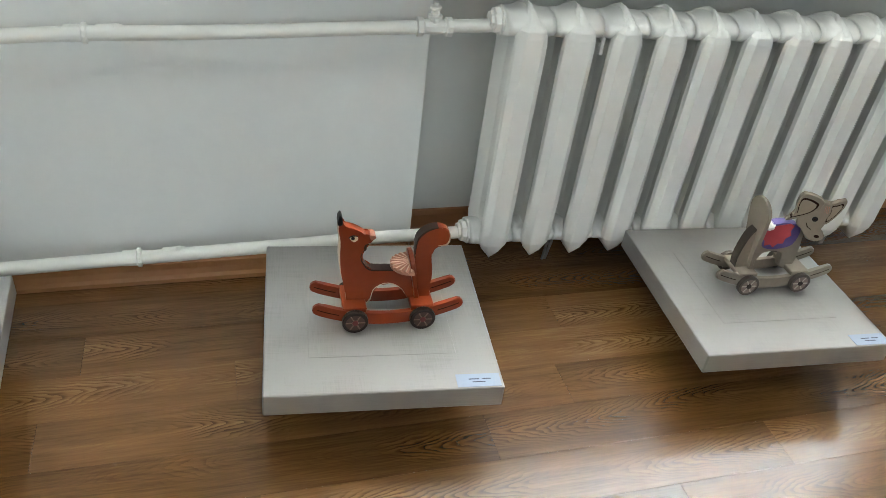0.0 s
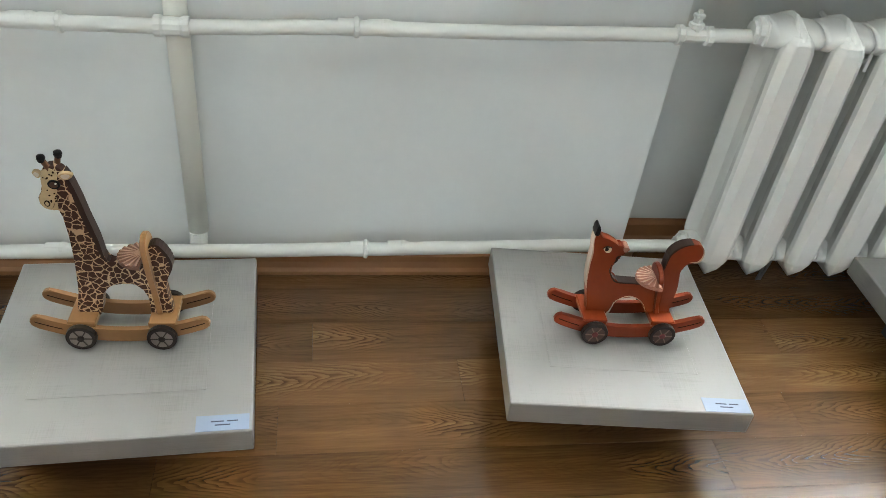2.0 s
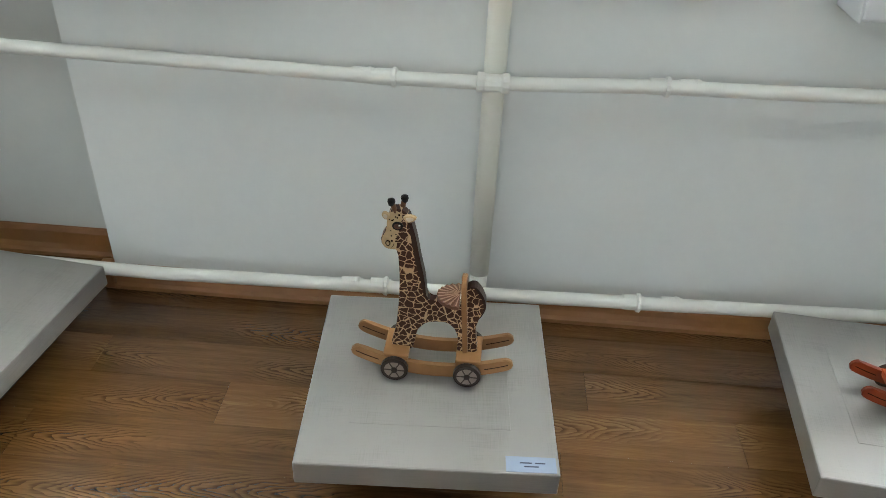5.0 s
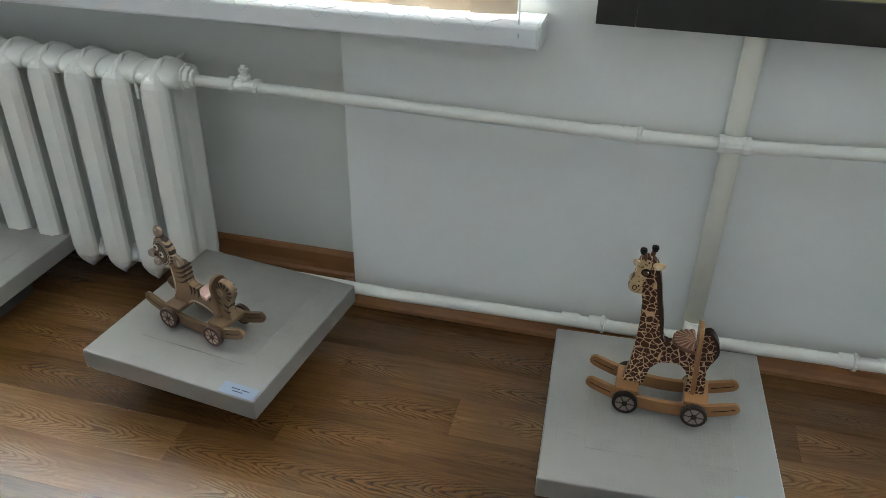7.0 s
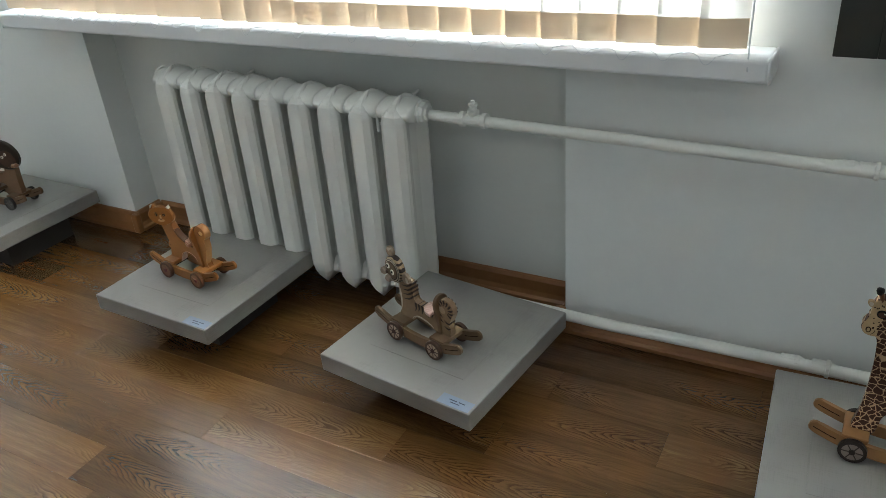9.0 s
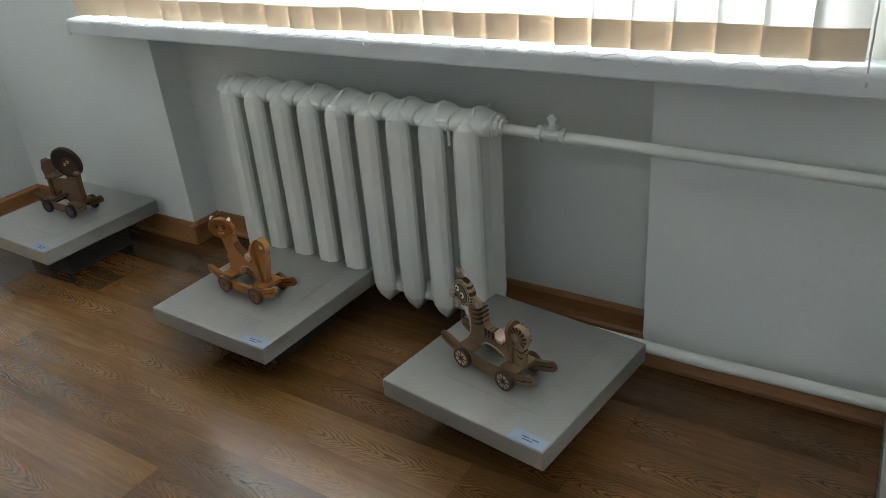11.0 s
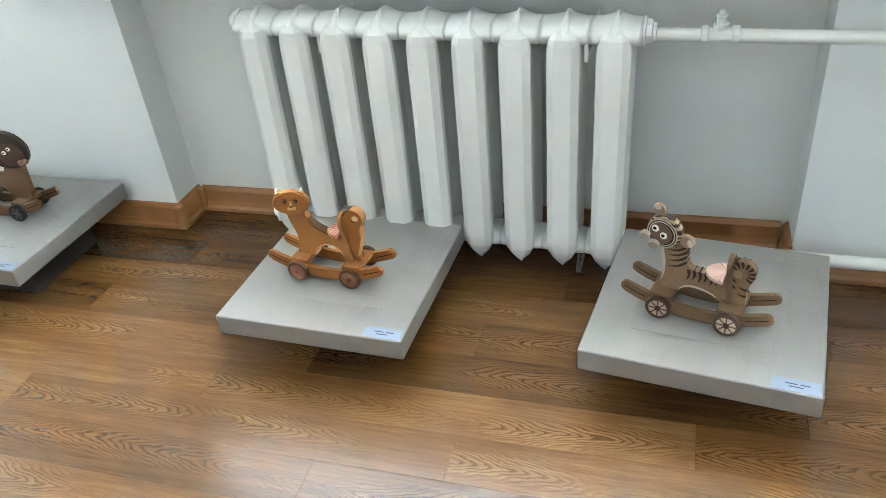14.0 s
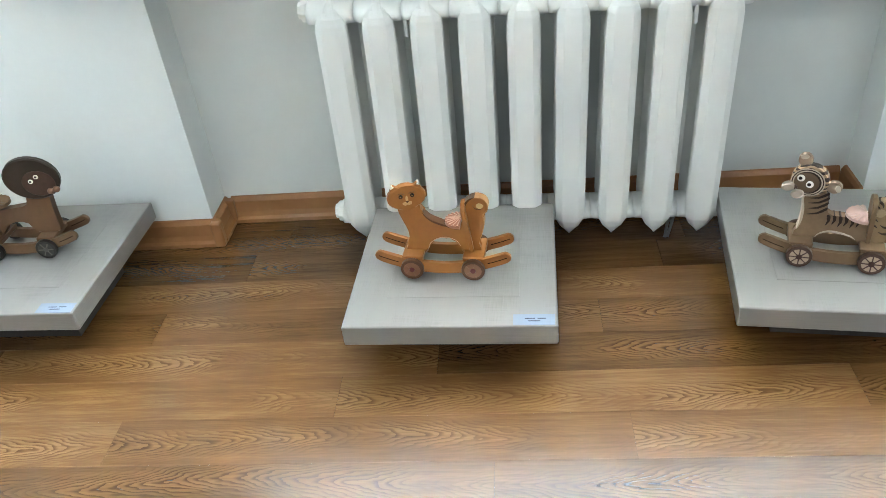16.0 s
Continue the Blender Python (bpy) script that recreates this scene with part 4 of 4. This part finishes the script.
for sg in (-1, 1):
    part("muzzle", board(ellipse(sg * 0.0046, -0.0125, 0.0052, 0.0036, 14, sg * 18), -0.0082, -0.006, 0.0006), PALEMUZZLE, head, "pale painted muzzle")
part("nose", board(smooth_loop([(-0.0032, -0.0065), (0.0032, -0.0065), (0.0, -0.0100)], 3), -0.0086, -0.006, 0), BROWNEDGE, head, "small brown nose")
part("tail_tip", board(ellipse(0.0800, 0.1545, 0.0072, 0.0060, 14), B0 - 0.001, B1 + 0.001, 0), wood_paint("pale_tip", (0.70, 0.44, 0.23)), cat, "pale painted tail tip")
part("tail_curl", board(smooth_loop([(0.0860, 0.1490), (0.0780, 0.1460), (0.0700, 0.1480), (0.0660, 0.1560), (0.0690, 0.1500), (0.0780, 0.1480)], 3), B0 - 0.0010, B0, 0), BROWNEDGE, cat, "brown line of the curled tail")
seat(cat, 0.040, 0.116, PINK, ray=PALERAY, r=0.028)
backrest(cat, 0.046, 0.058, 0.163, ORANGE, 0.024, 0.015)

# tiger
GREYWOOD = wood_paint("grey_brown_wood", (0.185, 0.110, 0.058), 0.45)
TCOAT = wood_paint("tiger_tan_paint", (0.250, 0.158, 0.090), 0.45, 0.22)
tig = thing("toy_tiger", "wooden rocking tiger with dark stripes on four wheels", "toy", pose(-1.166, 1.362, 0.1468, 0, 0, -15.0), group="wooden rocking toys")
running_gear(tig, GREYWOOD, (wood_paint("pink_wheel_disc", (0.46, 0.33, 0.25)), wood_paint("dark_brown_rim", (0.085, 0.042, 0.026)), wood_paint("dark_brown_spoke", (0.075, 0.035, 0.024)), wood_paint("dark_red_boss", (0.06, 0.02, 0.014))), 8)
TIGER = [-80, 38, -74, 56, -70, 77, -70, 107, -72, 135, -58, 150, -34, 150, -27, 123, -26, 103, -10, 99, 10, 98, 41, 95, 50, 112, 52, 130, 66, 140, 82, 139, 93, 128, 95, 112, 87, 93, 80, 78, 84, 66, 79, 38, 46, 38, 36, 46, 25, 54, 3, 60, -18, 61, -34, 53, -45, 38]
body = smooth_loop(pts(TIGER, 0), 3)
part("body", board(body, B0, B1, 0.0025), TCOAT, tig, "tan tiger cut from thick board")
STRIPE = wood_paint("dark_stripe_paint", (0.036, 0.018, 0.011), 0.42)
PALEBELLY = wood_paint("pale_belly_paint", (0.58, 0.48, 0.38), 0.45)


def stripe(parent, x, z, dx, dz, w):
    """One painted stripe that tapers from the edge of the board inwards."""
    ln = math.hypot(dx, dz)
    nx, nz = -dz / ln, dx / ln
    bow = 0.12 * ln
    ps = [(x + nx * w, z + nz * w), (x + dx * 0.5 + nx * (w * 0.75 + bow), z + dz * 0.5 + nz * (w * 0.75 + bow)), (x + dx, z + dz), (x + dx * 0.5 - nx * (w * 0.75 - bow), z + dz * 0.5 - nz * (w * 0.75 - bow)), (x - nx * w, z - nz * w)]
    part("stripe", board(smooth_loop(ps, 2), B0 - 0.0006, B1 + 0.0006, 0), STRIPE, parent, "dark painted stripe")


edge_band(tig, "chest", body, 4, 13, 0.0045, PALEBELLY, "pale painted chest")
edge_band(tig, "belly", body, 70, 82, 0.0038, PALEBELLY, "pale painted belly")
for k, z in enumerate((0.146, 0.136, 0.125, 0.113)):
    stripe(tig, -0.0275 - 0.0015 * (k == 0), z, -0.034, -0.012 - 0.001 * k, 0.0026)
stripe(tig, -0.066, 0.142, 0.018, 0.004, 0.0018)
for k, x in enumerate((-0.0215, -0.0110, -0.0005, 0.0100, 0.0205, 0.0310)):
    stripe(tig, x, 0.0985 - 0.0003 * k, -0.003, -0.024 + 0.004 * (k % 2), 0.0031)
for k, a in enumerate((148, 118, 92, 66, 40, 14, -12, -38)):
    c, sn = math.cos(radians(a)), math.sin(radians(a))
    stripe(tig, 0.071 + 0.0235 * c, 0.1160 + 0.0235 * sn, -0.0135 * c, -0.0135 * sn, 0.0024)
for x, z, dx, dz in ((0.0835, 0.082, -0.016, 0.006), (0.0825, 0.068, -0.015, 0.004), (0.052, 0.100, 0.012, -0.006), (0.055, 0.086, 0.010, -0.006)):
    stripe(tig, x, z, dx, dz, 0.0022)
part("tail_curl", lathe([(0, -0.0098), (0.0085, -0.0098), (0.0095, -0.0085), (0.0095, 0.0085), (0.0085, 0.0098), (0, 0.0098)], 16, "y"), wood_paint("tan_tail_curl", (0.36, 0.25, 0.16)), tig, "curled tan tail end", at=pose(0.064, GAP / 2, 0.113))
ht = Matrix.Translation((-0.067, B0 - 0.008, 0.179)) @ Matrix.Rotation(radians(-10), 4, "Z")
head = part("head", board(ellipse(0, 0, 0.033, 0.0335, 30), -0.008, 0.008, 0.003), striped("tiger_head_stripes", (0.36, 0.245, 0.15), (0.030, 0.015, 0.009), 30.0, 5.0, 0.42, 0.60, 0), tig, "round striped tiger head", at=ht)
for k, (rx, mt, lab) in enumerate(((0.0300, PALEBELLY, "cream painted ring"), (0.0278, STRIPE, "dark painted ring"), (0.0258, PALEBELLY, "cream painted ring"), (0.0236, STRIPE, "dark painted ring"))):
    part("face_ring", board(ellipse(-0.003, -0.003, rx, rx * 0.98, 26), -0.0084 - 0.0004 * k, -0.006, 0), mt, head, lab)
part("face", board(ellipse(-0.0045, -0.003, 0.0218, 0.0212, 24), -0.0106, -0.006, 0.001), wood_paint("tiger_face", (0.165, 0.105, 0.062)), head, "brown painted face")
for x, z, turn in ((-0.0135, 0.040, 15), (0.0425, -0.008, -80)):
    ear = part("ear", board(ellipse(x, z, 0.0125, 0.0135, 18, turn), -0.005, 0.005, 0.0015), wood_paint("tiger_ear", (0.33, 0.235, 0.165)), head)
    part("ear_rim", board(ellipse(x * 1.16, z * 1.16 + 0.0005, 0.0080, 0.0052, 14, turn), -0.0056, 0.0056, 0.001), PALEBELLY, ear, "whitish rubbed ear edge")
for x, z in ((-0.0150, 0.0060), (0.0015, -0.0050)):
    eye_spot(head, x, z, -0.0106, 0.0068)
for x, z in ((-0.0345, -0.0150), (-0.0165, -0.0280)):
    part("muzzle", board(ellipse(x, z, 0.0118, 0.0092, 18, 20), -0.0165, -0.004, 0.0028), wood_paint("pale_muzzle_paint", (0.46, 0.37, 0.30)), head, "rounded pale muzzle")
part("nose", board(ellipse(-0.0225, -0.0135, 0.0045, 0.0030, 14, -38), -0.0140, -0.004, 0.001), wood_paint("brown_nose", (0.11, 0.062, 0.045)), head, "small brown nose")
seat(tig, 0.044, 0.103, wood_paint("pale_pink_paint", (0.62, 0.42, 0.36)), r=0.030)
backrest(tig, 0.050, 0.055, 0.146, GREYWOOD, 0.022)

# elephant
PALEWOOD = wood_paint("pale_grey_wood", (0.28, 0.232, 0.180), 0.45)
ele = thing("toy_elephant", "pale wooden rocking elephant with a painted saddle cloth", "toy", pose(1.512, 1.360, 0.1508, 0, 0, -2.6), group="wooden rocking toys")
running_gear(ele, PALEWOOD, (wood_paint("grey_pink_disc", (0.22, 0.16, 0.14)), wood_paint("grey_brown_rim", (0.085, 0.066, 0.055)), wood_paint("pale_wheel_spoke", (0.45, 0.37, 0.32)), DARKRIM), 6)
ELEPHANT = [-78, 32, -86, 60, -82, 100, -72, 128, -50, 142, 0, 146, 30, 140, 48, 130, 56, 100, 60, 32, 28, 32, 24, 64, 14, 74, -20, 76, -34, 66, -42, 32]
body = smooth_loop(pts(ELEPHANT, 9), 3)
part("body", board(body, B0, B1, 0.002), PALEWOOD, ele, "pale elephant body cut from thick board")
BLUE = wood_paint("violet_paint", (0.115, 0.085, 0.26))
RED = wood_paint("cloth_red_paint", (0.42, 0.045, 0.055))
cloth = part("saddle_cloth", board(smooth_loop(pts([-36, 138, 4, 142, 34, 134, 42, 116, 36, 86, 10, 77, -20, 77, -38, 86, -42, 114]), 3), B0 - 0.0012, B1 + 0.0012, 0.0005), BLUE, ele, "violet painted saddle cloth")
zig = [(-0.0340, 0.150)]
for i in range(13):
    a = radians(38 - 212 * i / 12)
    k = 1.0 if i % 2 else 0.80
    zig.append((-0.014 + 0.038 * k * math.cos(a), 0.136 + 0.040 * k * math.sin(a)))
part("cloth_centre", board(zig, B0 - 0.0022, B1 + 0.0022, 0), RED, cloth, "red painted centre with a jagged edge")
edge_band(ele, "rump_edge", body, 0, 18, 0.0040, wood_paint("smoked_grey_edge", (0.060, 0.046, 0.036)), "smoked dark edge of the rump")
seat(ele, -0.046, 0.152, WHITEP, flip=-1, r=0.020)
backrest(ele, -0.070, -0.050, 0.217, PALEWOOD, 0.034, 0.020, label="tall rounded pale board")
ht = Matrix.Translation((0.046, B0 - 0.010, 0.172)) @ Matrix.Rotation(radians(-26), 4, "Z")
EHEAD = [0.009, 0.046, 0.032, 0.042, 0.030, 0.020, 0.025, -0.007, 0.023, -0.019, 0.032, -0.024, 0.036, -0.034, 0.024, -0.046, 0.002, -0.043, -0.009, -0.026, -0.025, -0.016, -0.029, 0.006, -0.017, 0.020, 0.000, 0.032]
head = part("head", board(smooth_loop([(EHEAD[i], EHEAD[i + 1]) for i in range(0, len(EHEAD), 2)], 3), -0.008, 0.008, 0.002), wood_paint("face_grey_wood", (0.30, 0.25, 0.195)), ele, "elephant face with a curled trunk", at=ht)
EAR_TAN = wood_paint("ear_inside_tan", (0.34, 0.27, 0.20))
for ps in ([(-0.030, 0.059), (-0.007, 0.0555), (0.009, 0.046), (0.000, 0.023), (-0.017, 0.008), (-0.037, -0.004), (-0.049, -0.011), (-0.048, -0.004), (-0.038, 0.008), (-0.041, 0.0325), (-0.0395, 0.052)], [(0.0220, 0.048), (0.0340, 0.054), (0.0455, 0.062), (0.0485, 0.052), (0.0420, 0.027), (0.0320, 0.006), (0.0230, -0.005), (0.0215, 0.004), (0.0250, 0.022), (0.0235, 0.0375)]):
    ear = part("ear", board(smooth_loop(ps, 3), -0.0095, 0.004, 0.0015), PALEWOOD, head, "large pale ear")
    cx, cz = sum(p[0] for p in ps) / len(ps), sum(p[1] for p in ps) / len(ps)
    for k, y, mt, lab in ((0.74, -0.0100, GROOVE, "dark burnt outline"), (0.62, -0.0104, EAR_TAN, "tan painted inside of the ear")):
        part("ear_inside", board(smooth_loop([(cx + k * (a - cx), cz + k * (b - cz)) for a, b in ps], 3), y, 0.0, 0), mt, ear, lab)
eye_spot(head, 0.004, 0.006, -0.008, 0.0058, BLACK, GROOVE)
for i in range(5):
    x = 0.013 + 0.0034 * i
    part("forelock", board([(x, 0.040), (x + 0.0012, 0.040), (x + 0.0030, 0.026 - 0.0012 * i), (x + 0.0022, 0.026 - 0.0012 * i)], -0.0090, 0.0, 0), PINK, head, "thin pinkish forelock stroke")
part("trunk_curl", board(ellipse(0.021, -0.033, 0.0055, 0.0035, 14), -0.0089, 0.0, 0), GROOVE, head, "dark curl of the trunk")
part("cheek_line", board([(-0.008, -0.006), (-0.004, -0.014), (0.006, -0.020), (0.006, -0.0214), (-0.005, -0.0155), (-0.0095, -0.0065)], -0.0087, 0.0, 0), GROOVE, head, "burnt line of the mouth")

# lion, facing the other way
BROWN = wood_paint("lion_brown_wood", (0.15, 0.075, 0.035), 0.42)
MANE = wood_paint("dark_mane_paint", (0.030, 0.018, 0.011), 0.40, 0.25)
lion = thing("toy_lion", "brown wooden rocking lion with a dark round mane", "toy", pose(-2.899, 1.505, 0.1548, 0, 0, 1.3), group="wooden rocking toys")
running_gear(lion, BROWN, (wood_paint("dark_grey_disc", (0.045, 0.038, 0.038)), wood_paint("black_rim", (0.02, 0.015, 0.013)), wood_paint("grey_spoke", (0.13, 0.11, 0.10)), wood_paint("grey_boss", (0.10, 0.09, 0.085))), 6)
LION = [88, 32, 91, 50, 94, 90, 98, 140, 84, 152, 54, 148, 46, 136, 40, 106, 10, 100, -40, 96, -50, 110, -56, 150, -66, 165, -80, 160, -84, 140, -78, 110, -80, 70, -78, 32, -46, 32, -38, 48, -16, 60, 10, 64, 26, 52, 36, 32]
part("body", board(smooth_loop(pts(LION), 3), B0, B1, 0.002), BROWN, lion, "brown lion cut from thick board")
ht = Matrix.Translation((0.083, B0 - 0.007, 0.192)) @ Matrix.Rotation(radians(14), 4, "Z")
head = part("mane", board(ellipse(0, 0, 0.058, 0.050, 30, -22), -0.008, 0.008, 0.003), MANE, lion, "dark brown oval mane", at=ht)
part("face", board(ellipse(0.012, -0.012, 0.034, 0.030, 26, -25), -0.0095, -0.006, 0.001), wood_paint("lion_face", (0.075, 0.036, 0.024), 0.42, 0.3), head, "brown painted face")
for x, z in ((-0.002, -0.004), (0.012, 0.005)):
    eye_spot(head, x, z, -0.0095, 0.0050)
for x, z in ((0.030, -0.034), (0.042, -0.032)):
    part("muzzle", lathe([(0, -0.009), (0.005, -0.007), (0.0075, -0.003), (0.0075, 0.003), (0, 0.004)], 12, "y"), wood_paint("lion_muzzle", (0.27, 0.14, 0.08)), head, "rounded brown muzzle", True, at=pose(x, -0.009, z))
seat(lion, -0.046, 0.126, wood_paint("brown_seat", (0.22, 0.12, 0.06)), flip=-1)
backrest(lion, 0.060, 0.055, 0.178, BROWN, flip=-1)

# ---- floor boards ----
W, LEN, Y0 = 0.1102, 0.995, 1.023
START = {6: 0.62, 5: 0.55, 4: 0.105, 3: 0.39, 2: 0.045, 1: -0.150, 0: 0.415, -1: 0.163}
rng = random.Random(11)
structure("ground", boxed(LEFT - 0.2, RIGHT + 0.2, NEAR - 0.2, OUT, -0.06, -0.004), SUBFLOOR, "dark underlay below the boards", "underlay")
floor = tagged(new("floor"), "brown oak-look plank floor with a soft sheen", "floor", kind="structure")


def plank_mesh(length, cut=0.0):
    g = 0.00012
    return finish("plank", boxed(cut + g, length - g, g, W - g, -0.0038, 0, bevel=0.00025), FLOOR)


full = plank_mesh(LEN)
rest = bmesh.new()
for k in range(-43, 8):
    y = Y0 + k * W
    x = START.get(k, rng.random() * LEN)
    while x > LEFT:
        x -= LEN
    while x < RIGHT:
        if x + LEN < LEFT + 0.01:
            x += LEN
            continue
        if k >= -12 and x < 2.9 and y < BACK:
            ob = new("plank", full if x > LEFT else plank_mesh(LEN, LEFT - x + 0.002))
            ob.parent, ob.location = floor, (x, y, 0)
        else:
            box(rest, max(x + 0.0004, LEFT), min(x + LEN - 0.0004, RIGHT), y + 0.0004, y + W - 0.0004, -0.0038, 0)
        x += LEN
stuff = part("far_planks", rest, FLOOR, floor)
tagged(stuff, kind="stuff")
